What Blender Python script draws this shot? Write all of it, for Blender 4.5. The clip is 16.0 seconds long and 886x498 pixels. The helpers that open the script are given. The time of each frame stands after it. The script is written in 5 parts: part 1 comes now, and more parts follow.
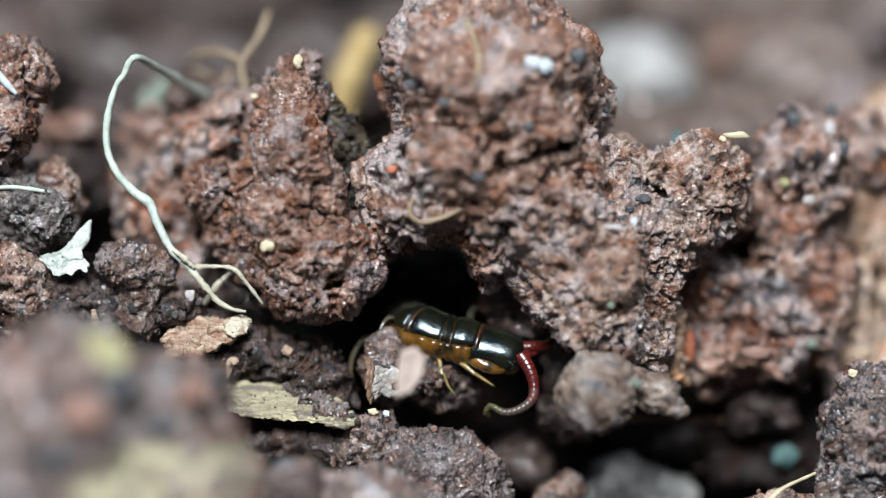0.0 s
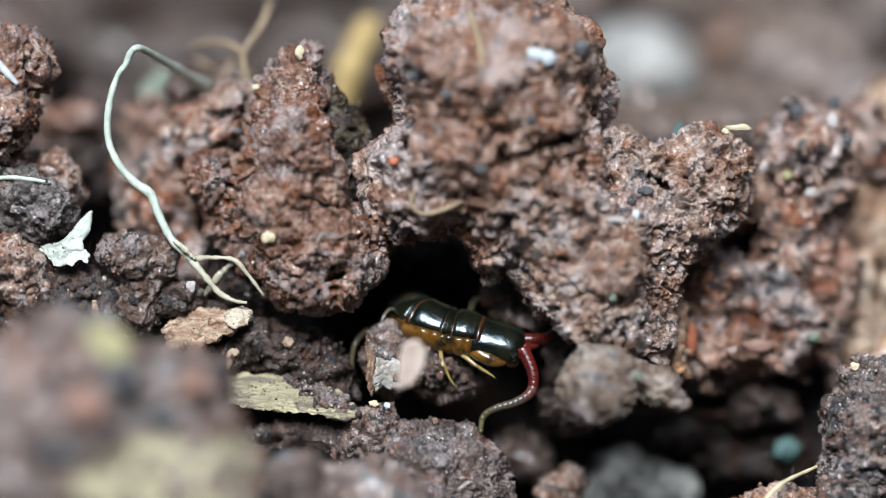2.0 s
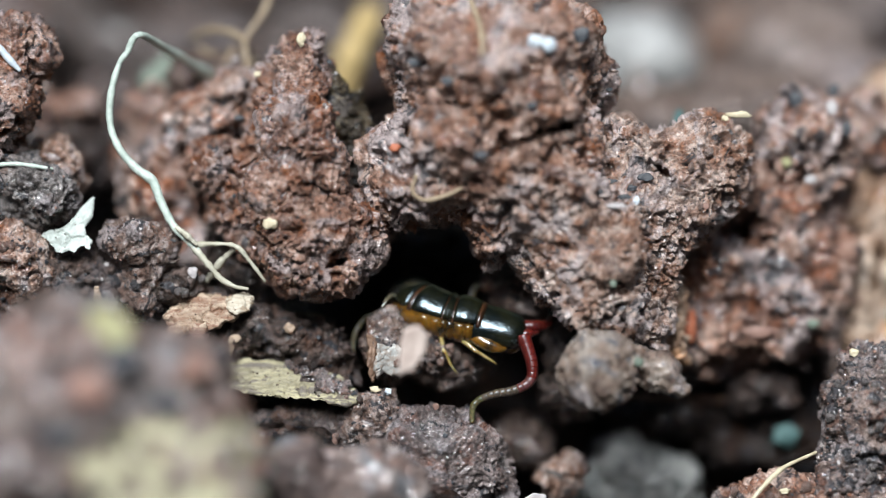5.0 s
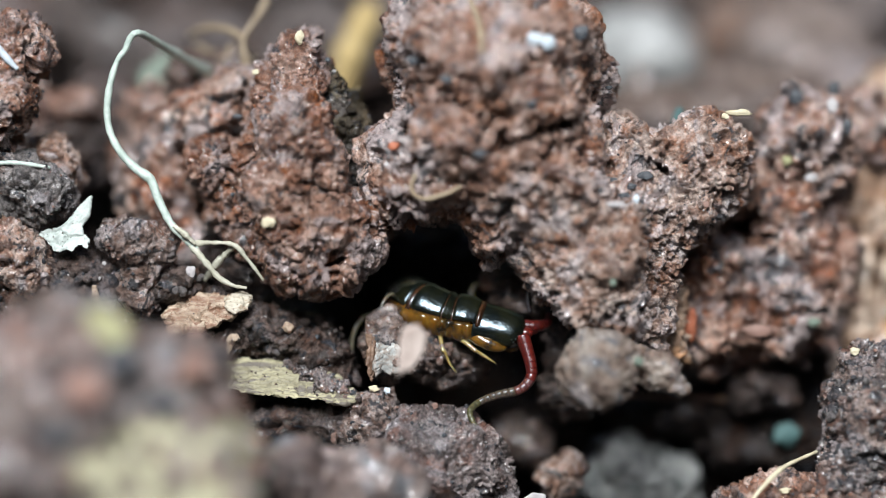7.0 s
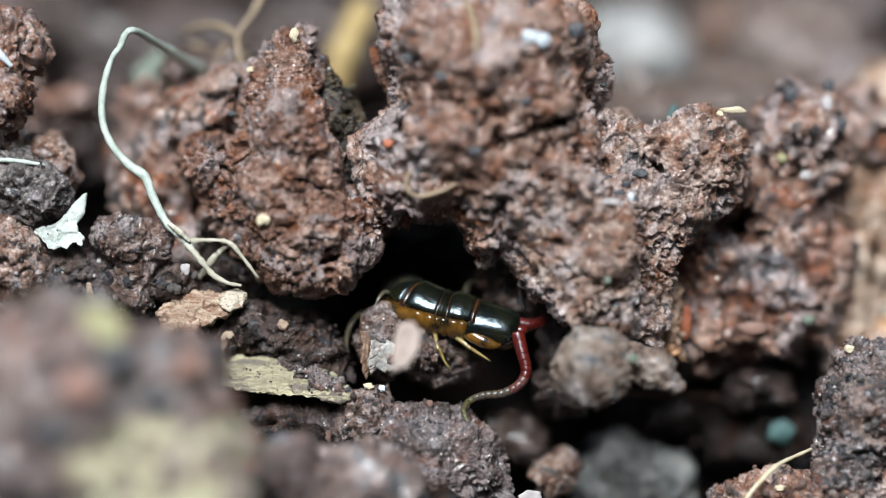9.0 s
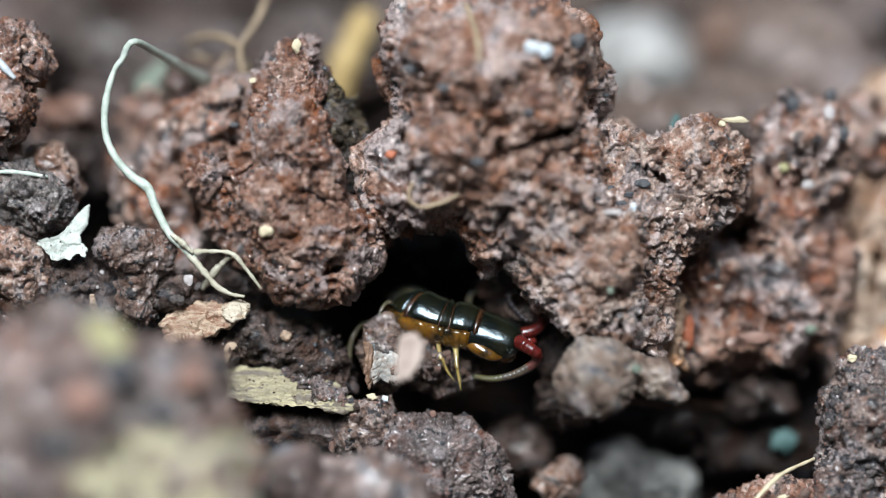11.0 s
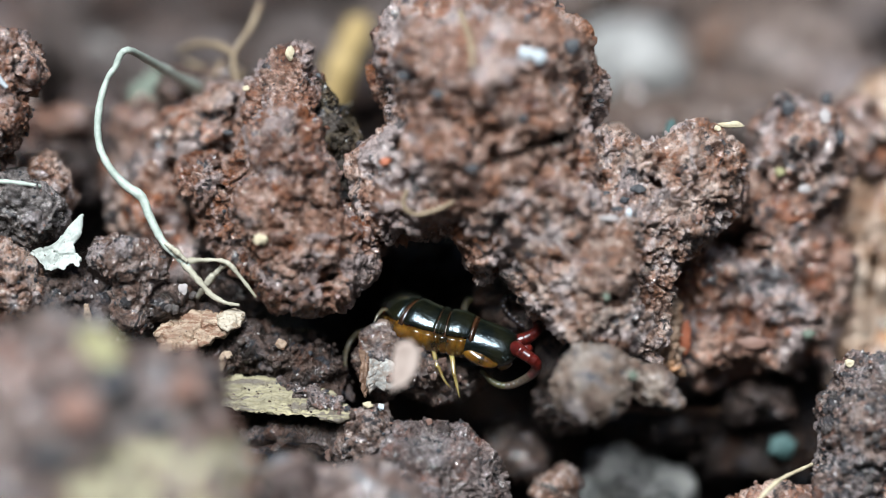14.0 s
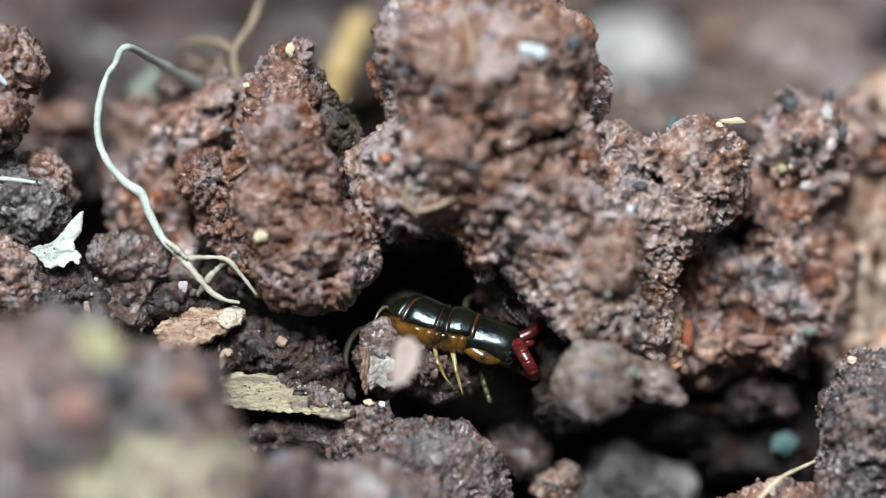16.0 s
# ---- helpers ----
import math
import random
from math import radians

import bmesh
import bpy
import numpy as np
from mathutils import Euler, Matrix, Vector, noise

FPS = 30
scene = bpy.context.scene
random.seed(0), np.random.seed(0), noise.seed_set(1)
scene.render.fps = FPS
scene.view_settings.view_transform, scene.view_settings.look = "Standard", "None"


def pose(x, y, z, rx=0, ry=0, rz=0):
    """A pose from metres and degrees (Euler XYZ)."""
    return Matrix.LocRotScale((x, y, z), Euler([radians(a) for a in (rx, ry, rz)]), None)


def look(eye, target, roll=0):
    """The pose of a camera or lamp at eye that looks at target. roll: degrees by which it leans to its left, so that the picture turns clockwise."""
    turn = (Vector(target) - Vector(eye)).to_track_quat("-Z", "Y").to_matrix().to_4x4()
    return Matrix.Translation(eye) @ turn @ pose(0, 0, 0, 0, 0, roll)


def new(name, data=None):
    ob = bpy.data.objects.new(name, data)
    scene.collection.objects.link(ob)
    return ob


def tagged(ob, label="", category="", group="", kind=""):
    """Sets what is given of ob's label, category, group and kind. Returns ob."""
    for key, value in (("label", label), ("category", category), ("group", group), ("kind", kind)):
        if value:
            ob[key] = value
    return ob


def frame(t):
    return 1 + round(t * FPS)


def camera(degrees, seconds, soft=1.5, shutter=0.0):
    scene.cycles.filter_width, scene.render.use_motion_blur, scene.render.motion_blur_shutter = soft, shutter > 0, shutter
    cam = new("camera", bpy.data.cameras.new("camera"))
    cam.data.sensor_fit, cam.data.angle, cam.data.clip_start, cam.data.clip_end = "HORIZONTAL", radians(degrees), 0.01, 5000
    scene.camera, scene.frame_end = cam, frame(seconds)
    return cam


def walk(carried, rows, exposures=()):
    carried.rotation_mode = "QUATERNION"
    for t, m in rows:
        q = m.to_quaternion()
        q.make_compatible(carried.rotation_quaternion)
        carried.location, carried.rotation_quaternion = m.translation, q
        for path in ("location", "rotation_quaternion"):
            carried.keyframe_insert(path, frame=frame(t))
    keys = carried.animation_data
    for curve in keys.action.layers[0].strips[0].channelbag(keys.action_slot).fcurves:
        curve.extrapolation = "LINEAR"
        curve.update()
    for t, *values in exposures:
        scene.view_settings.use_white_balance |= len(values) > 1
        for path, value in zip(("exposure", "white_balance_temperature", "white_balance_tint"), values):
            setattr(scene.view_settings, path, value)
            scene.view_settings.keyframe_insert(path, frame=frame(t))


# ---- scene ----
# A centipede looks out of its hole in crumbly red soil: a close-up about 70 mm wide.
LENS, REACH, LEAN = 16.0, 0.25, radians(25)
cam = camera(LENS, 16.0, soft=0.8)
cam.data.dof.use_dof = True
cam.data.dof.focus_distance = 0.2495
cam.data.dof.aperture_fstop = 7.4
walk(cam, [
    (0.0, pose(0.000409, -0.227026, 0.106037, 65.3830, 0.1809, -0.0099)),
    (0.5, pose(0.000341, -0.226943, 0.105872, 65.3092, 0.1531, -0.0469)),
    (1, pose(0.000050, -0.226841, 0.106151, 65.1974, 0.0935, -0.0795)),
    (1.5, pose(0.000053, -0.226602, 0.106235, 65.1684, 0.0258, -0.0094)),
    (2, pose(0.000020, -0.226383, 0.106133, 65.1528, -0.0041, 0.0081)),
    (2.5, pose(-0.000146, -0.226638, 0.106221, 65.1011, -0.0307, -0.0150)),
    (3, pose(-0.000289, -0.227169, 0.105872, 65.1256, -0.0854, -0.0198)),
    (3.5, pose(-0.000025, -0.227679, 0.105609, 65.2031, -0.0507, 0.0388)),
    (4, pose(-0.000105, -0.227700, 0.105815, 65.1434, -0.0513, 0.0297)),
    (6.5, pose(-0.000084, -0.226914, 0.105592, 65.0749, -0.0172, -0.0029)),
    (7, pose(-0.000000, -0.226577, 0.105655, 65.0000, -0.0000, 0.0000)),
    (7.5, pose(-0.000116, -0.226713, 0.105251, 65.0592, 0.0230, -0.0855)),
    (8, pose(0.000210, -0.226826, 0.105224, 65.0562, 0.0390, -0.0505)),
    (8.5, pose(-0.000130, -0.226559, 0.105521, 64.9793, -0.0404, -0.1154)),
    (9, pose(-0.000169, -0.226541, 0.105594, 64.9623, -0.0532, -0.1240)),
    (11.5, pose(-0.000284, -0.226444, 0.106439, 65.0123, 0.1536, -0.1519)),
    (12, pose(-0.000271, -0.226610, 0.106331, 65.0592, 0.2276, -0.1683)),
    (12.5, pose(-0.000575, -0.226752, 0.106252, 65.0861, 0.2560, -0.2888)),
    (13, pose(0.000090, -0.226132, 0.106334, 65.0035, 0.3654, -0.2591)),
    (13.5, pose(0.000317, -0.225701, 0.106176, 65.0344, 0.4019, -0.2611)),
    (14, pose(0.000201, -0.225404, 0.106379, 65.0089, 0.4325, -0.2981)),
    (14.5, pose(0.000274, -0.225147, 0.106090, 65.0856, 0.4284, -0.2582)),
    (15, pose(0.000315, -0.225110, 0.105873, 65.1501, 0.5091, -0.2505)),
    (15.5, pose(0.000678, -0.225004, 0.105628, 65.1645, 0.5197, -0.1398)),
    (16, pose(0.000485, -0.224920, 0.105642, 65.0619, 0.5215, -0.2486)),
])

# ---- light: an overcast sky, brightest high up in front of the soil face ----
world = bpy.data.worlds.new("sky")
scene.world = world
world.use_nodes = True
sky = world.node_tree.nodes.new("ShaderNodeTexSky")
sky.sky_type, sky.sun_disc = "NISHITA", False
sky.sun_elevation, sky.sun_rotation = radians(58), radians(192)
sky.air_density, sky.dust_density = 1.0, 3.0
back = world.node_tree.nodes["Background"]
back.inputs["Strength"].default_value = 0.058
world.node_tree.links.new(sky.outputs["Color"], back.inputs["Color"])
sun = new("sun", bpy.data.lights.new("sun", "SUN"))
sun.data.energy, sun.data.angle, sun.data.color = 4.75, radians(24), (0.90, 0.967, 1.0)
sun.matrix_world = look((-0.14, -0.62, 1.0), (0, 0, 0))
scene.view_settings.exposure = 0.45

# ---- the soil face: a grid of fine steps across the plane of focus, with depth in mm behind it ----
STEP = REACH * math.tan(radians(LENS / 2)) / 784
TURN = np.array([[1, 0, 0], [0, math.sin(LEAN), math.cos(LEAN)], [0, math.cos(LEAN), -math.sin(LEAN)]])   # rows: right, up, away


def view(x, y, deep):
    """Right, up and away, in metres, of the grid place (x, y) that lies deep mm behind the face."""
    k = 1 + deep * 0.001 / REACH
    return np.array([(x - 784) * STEP * k, (441 - y) * STEP * k, deep * 0.001])


def face(x, y, deep=0.0):
    return view(x, y, deep) @ TURN


# ---- noise on arrays of points ----
def lattice(i, seed):
    h = (i[..., 0].astype(np.uint32) * np.uint32(374761393) + i[..., 1].astype(np.uint32) * np.uint32(668265263)
         + i[..., 2].astype(np.uint32) * np.uint32(2246822519) + np.uint32(seed * 3266489917 % 4294967296))
    h = (h ^ (h >> np.uint32(13))) * np.uint32(1274126177)
    h = (h ^ (h >> np.uint32(16))) * np.uint32(2654435761)
    return ((h ^ (h >> np.uint32(15))) & np.uint32(0xFFFFFF)).astype(np.float64) / 0x1000000


def lumps(p, seed=0):
    """Smooth value noise, -1 to 1."""
    i = np.floor(p).astype(np.int64)
    f = p - i
    f = f * f * f * (f * (f * 6 - 15) + 10)
    out = 0.0
    for a in (0, 1):
        for b in (0, 1):
            for c in (0, 1):
                w = (f[:, 0] if a else 1 - f[:, 0]) * (f[:, 1] if b else 1 - f[:, 1]) * (f[:, 2] if c else 1 - f[:, 2])
                out = out + w * lattice(i + np.array([a, b, c]), seed)
    return out * 2 - 1


def rough(p, octaves, seed=0, gain=0.5):
    out, amp = 0.0, 1.0
    for o in range(octaves):
        out, amp, p = out + amp * lumps(p, seed + o * 7), amp * gain, p * 2.03 + 11.7
    return out


def shards(p, seed=0):
    """For the nearest of scattered points: its own random height, and how near the border to the next one is (0 at the border)."""
    i = np.floor(p).astype(np.int64)
    best, second, own = np.full(len(p), 9.0), np.full(len(p), 9.0), np.zeros(len(p))
    for a in (-1, 0, 1):
        for b in (-1, 0, 1):
            for c in (-1, 0, 1):
                j = i + np.array([a, b, c])
                q = j + np.stack([lattice(j, seed + s) for s in (1, 2, 3)], -1)
                d = ((q - p) ** 2).sum(1)
                near = d < best
                second = np.where(near, best, np.minimum(second, d))
                own = np.where(near, lattice(j, seed + 4), own)
                best = np.where(near, d, best)
    return own, np.sqrt(second) - np.sqrt(best)


def cells(p, seed=0):
    """Distance to the nearest of scattered points: round crumbs."""
    i = np.floor(p).astype(np.int64)
    best = np.full(len(p), 9.0)
    for a in (-1, 0, 1):
        for b in (-1, 0, 1):
            for c in (-1, 0, 1):
                j = i + np.array([a, b, c])
                q = j + np.stack([lattice(j, seed + s) for s in (1, 2, 3)], -1)
                best = np.minimum(best, ((q - p) ** 2).sum(1))
    return np.sqrt(best)


# ---- meshes ----
def raw_mesh(name, verts, quads, smooth=True):
    me = bpy.data.meshes.new(name)
    n = quads.shape[1]
    me.vertices.add(len(verts))
    me.vertices.foreach_set("co", np.ascontiguousarray(verts, np.float32).ravel())
    me.loops.add(quads.size)
    me.loops.foreach_set("vertex_index", np.ascontiguousarray(quads, np.int32).ravel())
    me.polygons.add(len(quads))
    me.polygons.foreach_set("loop_start", np.arange(0, quads.size, n, dtype=np.int32))
    me.polygons.foreach_set("use_smooth", np.full(len(quads), smooth))
    me.update(calc_edges=True)
    me.validate()
    return me


def normals_of(v, q):
    n = np.cross(v[q[:, 2]] - v[q[:, 0]], v[q[:, 3]] - v[q[:, 1]])
    out = np.zeros_like(v)
    for k in range(4):
        np.add.at(out, q[:, k], n)
    return out / np.maximum(np.linalg.norm(out, axis=1, keepdims=True), 1e-20)


def skin(field, lo, h):
    """Surface of field < 0 on a grid from lo with the step h: one vertex per crossed cell, one quad per crossed edge."""
    inside = field < 0
    nx, ny, nz = field.shape
    total, hits = np.zeros((nx - 1, ny - 1, nz - 1, 3), np.float32), np.zeros((nx - 1, ny - 1, nz - 1), np.float32)
    for ax in range(3):
        a = [slice(None)] * 3
        b = [slice(None)] * 3
        a[ax], b[ax] = slice(0, -1), slice(1, None)
        fa, fb = field[tuple(a)], field[tuple(b)]
        cross = inside[tuple(a)] != inside[tuple(b)]
        at = np.where(cross, fa / np.where(cross, fa - fb, 1), 0)
        o = [k for k in range(3) if k != ax]
        for s0 in (0, 1):
            for s1 in (0, 1):
                sl = [slice(None)] * 3
                sl[o[0]] = slice(s0, s0 + total.shape[o[0]])
                sl[o[1]] = slice(s1, s1 + total.shape[o[1]])
                c = cross[tuple(sl)]
                hits += c
                total[..., ax] += np.where(c, at[tuple(sl)], 0)
                total[..., o[0]] += c * s0
                total[..., o[1]] += c * s1
    used = hits > 0
    index = np.full(used.shape, -1, np.int64)
    index[used] = np.arange(used.sum())
    grid = np.argwhere(used)
    v = (grid + total[used] / hits[used][:, None]) * h + lo
    quads = []
    for ax in range(3):
        a = [slice(1, -1)] * 3
        b = [slice(1, -1)] * 3
        a[ax], b[ax] = slice(0, -1), slice(1, None)
        fa, fb = inside[tuple(a)], inside[tuple(b)]
        o = [(ax + 1) % 3, (ax + 2) % 3]
        e = np.argwhere(fa != fb)
        flip = fa[tuple(e.T)]
        e[:, o[0]] += 1
        e[:, o[1]] += 1
        ring = []
        for d0, d1 in ((-1, -1), (0, -1), (0, 0), (-1, 0)):
            c = e.copy()
            c[:, o[0]] += d0
            c[:, o[1]] += d1
            ring.append(index[tuple(c.T)])
        q = np.stack(ring, 1)
        q[~flip] = q[~flip][:, ::-1]
        quads.append(q)
    return v, np.concatenate(quads)


def weather(v, q, seed, warp, relief, crumb, fine, shard):
    """Bends a smooth surface and breaks it up: lobes, facets with cracks, pits, crumbs and grain."""
    p = v + seed * 37.1
    if warp:
        for size, amp in ((5.0, 1.0), (2.0, 0.45)):
            v = v + warp * amp * np.stack([lumps(p / size + 5 * k, seed + k) for k in range(3)], 1)
    nrm = normals_of(v, q)
    p = v + seed * 37.1
    # some stretches are smeared smooth, others broken into crumbs
    keep = np.clip(0.42 + 1.5 * lumps(p / 2.9, seed + 50) + 0.7 * lumps(p / 1.3, seed + 51), 0.03, 1.25)
    bent = p + 0.45 * np.stack([lumps(p / 0.7, seed + 80 + k) for k in range(3)], 1) + 0.9 * np.stack([lumps(p / 1.9, seed + 84 + k) for k in range(3)], 1)
    flat = bent * np.array([0.8, 1.35, 1.0])
    # lumps parted by creases, with torn ridges on them
    d = relief * rough(p / 2.6, 4, seed + 9, 0.55) + relief * 1.0 * (np.abs(lumps(bent / 3.4, seed + 11)) - 0.3) + relief * 0.7 * (0.3 - np.abs(lumps(flat / 1.4, seed + 12)))
    d = d + crumb * 0.75 * keep * (0.45 - cells(flat / 1.05, seed + 20)) + 0.5 * crumb * (0.35 - np.abs(lumps(bent / 0.75, seed + 90))) * (1.2 - keep)
    d = d + 0.9 * crumb * (0.3 + keep) * (np.abs(lumps(flat / 0.5, seed + 91)) - 0.3)
    own, rim = shards(p / 2.9 + 0.22 * np.stack([lumps(p / 0.8, seed + 60 + k) for k in range(3)], 1), seed + 63)
    d = d + shard * (1.5 * (own - 0.5) + 0.3 - 1.0 * np.exp(-(rim / 0.10) ** 2) * np.clip(0.5 + 1.5 * lumps(p / 4.1, seed + 66), 0, 1))
    d = d - 1.9 * shard * np.clip(lumps(p / 1.25, seed + 67) - 0.45, 0, 0.3) / 0.3
    d = d - 1.0 * shard * keep * np.clip(lumps(flat / 0.55, seed + 95) - 0.3, 0, 0.35) / 0.35
    own, rim = shards(flat / 0.8 + 0.3 * np.stack([lumps(p / 0.3, seed + 70 + k) for k in range(3)], 1), seed + 73)
    d = d + 0.32 * shard * keep * ((own - 0.5) + 0.25 - 0.6 * np.exp(-(rim / 0.2) ** 2))
    d = d + fine * keep * (0.45 - cells(flat / 0.36, seed + 30)) * 1.1 + fine * (0.2 + 0.9 * keep) * (np.abs(lumps(p / 0.24, seed + 40)) - 0.3) * 1.3
    d = d + 1.4 * fine * (0.3 - np.abs(lumps(bent / 0.42, seed + 41))) - 1.6 * fine * np.clip(lumps(p / 0.33, seed + 42) - 0.35, 0, 0.4) / 0.4
    return v + nrm * d[:, None], q, nrm


def chip(outline, deep, thick, h=0.08, seed=0, slope=(0.0, 0.0), curl=0.0, torn=0.12, warp=0.15, relief=0.05, crumb=0.04, fine=0.04, shard=0.1, fibre=0.1):
    """A flat torn piece with the outline given on the grid; slope is mm of depth per grid step, curl bends it lengthwise."""
    pts = np.array([view(x, y, deep)[:2] * 1000 for x, y in outline])
    mid = pts.mean(0)
    k = 1000 * STEP
    tilt = abs(slope[0] / k) * np.ptp(pts[:, 0]) / 2 + abs(slope[1] / k) * np.ptp(pts[:, 1]) / 2 + abs(curl) + thick
    lo = np.array([*(pts.min(0) - 0.6), deep - tilt - 0.5])
    n = np.ceil((np.array([*(pts.max(0) + 0.6), deep + tilt + 0.5]) - lo) / h).astype(int) + 1
    X, Y = np.meshgrid(lo[0] + h * np.arange(n[0]), lo[1] + h * np.arange(n[1]), indexing="ij")
    near, inside = np.full(X.shape, 1e9), np.zeros(X.shape, bool)
    for a, b in zip(pts, np.roll(pts, -1, 0)):
        e = b - a
        t = np.clip(((X - a[0]) * e[0] + (Y - a[1]) * e[1]) / (e @ e), 0, 1)
        near = np.minimum(near, np.hypot(X - a[0] - t * e[0], Y - a[1] - t * e[1]))
        inside ^= ((a[1] > Y) != (b[1] > Y)) & (X < (b[0] - a[0]) * (Y - a[1]) / (b[1] - a[1] + 1e-12) + a[0])
    edge = np.where(inside, -near, near)
    flat = np.stack([X.ravel(), Y.ravel(), np.full(X.size, seed * 3.1)], 1)
    edge = edge + torn * (rough(flat / 0.7, 3, seed)).reshape(X.shape)
    half = np.ptp(pts[:, 0]) / 2
    plane = deep + slope[0] / k * (X - mid[0]) - slope[1] / k * (Y - mid[1]) + curl * ((X - mid[0]) / half) ** 2
    Z = (lo[2] + h * np.arange(n[2]))[None, None, :]
    slice_ = np.abs(Z - plane[:, :, None]) - thick / 2
    both = np.maximum(edge[:, :, None], slice_)
    field = np.where((edge[:, :, None] > -0.2) & (slice_ > -0.2), np.hypot(np.maximum(edge[:, :, None] + 0.2, 0), np.maximum(slice_ + 0.2, 0)) - 0.2, both)
    v, q = skin(field.astype(np.float32), lo, h)
    if ((v - v.mean(0)) * normals_of(v, q)).sum() < 0:
        q = q[:, ::-1]
    v, q, nrm = weather(v, q, seed, warp, relief, crumb, fine, shard)
    along = pts[np.argmax(np.linalg.norm(pts - mid, axis=1))] - mid
    along = along / np.linalg.norm(along)
    a, b = v[:, 0] * along[0] + v[:, 1] * along[1], v[:, 1] * along[0] - v[:, 0] * along[1]
    strand = np.stack([a * 0.35, b * 3.2, v[:, 2] * 2.0], 1)
    return v + nrm * (fibre * (np.abs(lumps(strand, seed + 7)) + 0.6 * np.abs(lumps(strand * 2.3, seed + 8)) - 0.5))[:, None], q, nrm


def blob(lobes, h, seed=0, melt=0.7, cuts=(), warp=0.7, relief=0.38, crumb=0.25, fine=0.12, shard=0.5):
    """Vertices (right, up, away, in mm) and quads of one lump of soil, melted together from lobes
    (x, y, deep, half width, half height, half depth, turn) and hollowed by cuts; widths on the grid, depths in mm."""
    def solid(l):
        x, y, deep, rx, ry, rd = l[:6]
        c = view(x, y, deep) * 1000
        k = 1000 * STEP * (1 + deep * 0.001 / REACH)
        a = radians(l[6]) if len(l) > 6 else 0.0
        return c, np.array([rx * k, ry * k, rd]), math.cos(a), math.sin(a)
    parts, holes = [solid(l) for l in lobes], [solid(l) for l in cuts]
    reach = [np.array([max(r[0], r[1]) if s else r[0], max(r[0], r[1]) if s else r[1], r[2]]) for _, r, _, s in parts]
    lo = np.min([c - r for (c, *_), r in zip(parts, reach)], 0) - 1.0
    hi = np.max([c + r for (c, *_), r in zip(parts, reach)], 0) + 1.0
    n = np.ceil((hi - lo) / h).astype(int) + 1
    ax = [(lo[k] + h * np.arange(n[k])).astype(np.float32) for k in range(3)]
    X, Y, Z = ax[0][:, None, None], ax[1][None, :, None], ax[2][None, None, :]

    def dist(s):
        c, r, co, si = s
        dx, dy, dz = X - c[0], Y - c[1], Z - c[2]
        u, v = (dx * co + dy * si) / r[0], (dy * co - dx * si) / r[1]
        w = dz / r[2]
        k = np.sqrt(u * u + v * v + w * w)
        g = np.sqrt((u / r[0]) ** 2 + (v / r[1]) ** 2 + (w / r[2]) ** 2)
        return (k * (k - 1) / np.maximum(g, 1e-6)).astype(np.float32)
    total = 0.0
    for s in parts:
        total = total + np.exp(np.clip(-dist(s) / melt, -60, 60))
    field = -melt * np.log(np.maximum(total, 1e-26))
    for s in holes:
        field = np.maximum(field, -dist(s))
    v, q = skin(field, lo, h)
    if ((v - v.mean(0)) * normals_of(v, q)).sum() < 0:
        q = q[:, ::-1]
    return weather(v, q, seed, warp, relief, crumb, fine, shard)


def bm_mesh(name, bm, smooth=True):
    me = bpy.data.meshes.new(name)
    bm.to_mesh(me)
    bm.free()
    for f in me.polygons:
        f.use_smooth = smooth
    return me


def part(name, data, material, parent, label="", kind=""):
    """One mesh object under a thing or a part, its mesh given in the parent's space."""
    if isinstance(data, bmesh.types.BMesh):
        data = bm_mesh(name, data)
    ob = new(name, data)
    if not data.materials:
        data.materials.append(material)
    ob.parent = parent
    return tagged(ob, label, kind=kind)


GRAIN = []
for gx in range(6):
    g = bmesh.new()
    bmesh.ops.create_icosphere(g, subdivisions=1, radius=1.0)
    rnd = random.Random(gx)
    GRAIN.append((np.array([[c * rnd.uniform(0.6, 1.15) for c in v.co] for v in g.verts]),
                  np.array([[v.index for v in f.verts] for f in g.faces])))
    g.free()


def grains(places, sizes, seed):
    """Small uneven grains joined into one mesh."""
    rnd = np.random.RandomState(seed)
    vs, fs, base = [], [], 0
    for p, s in zip(places, sizes):
        gv, gf = GRAIN[rnd.randint(6)]
        a = rnd.normal(size=(3, 3))
        a = np.linalg.qr(a)[0] * rnd.uniform(0.55, 1.3, 3)
        vs.append(gv @ a.T * s + p)
        fs.append(gf + base)
        base += len(gv)
    return np.concatenate(vs), np.concatenate(fs)


SKIN = {}


def on(ob, x, y, reach=7):
    """How deep the open side of a clod lies at the grid place (x, y), in mm."""
    s = SKIN[ob.name]
    near = np.hypot(s[:, 0] - x, s[:, 1] - y) < reach
    return float(s[near, 2].min()) if near.any() else float(s[np.argmin(np.hypot(s[:, 0] - x, s[:, 1] - y)), 2])


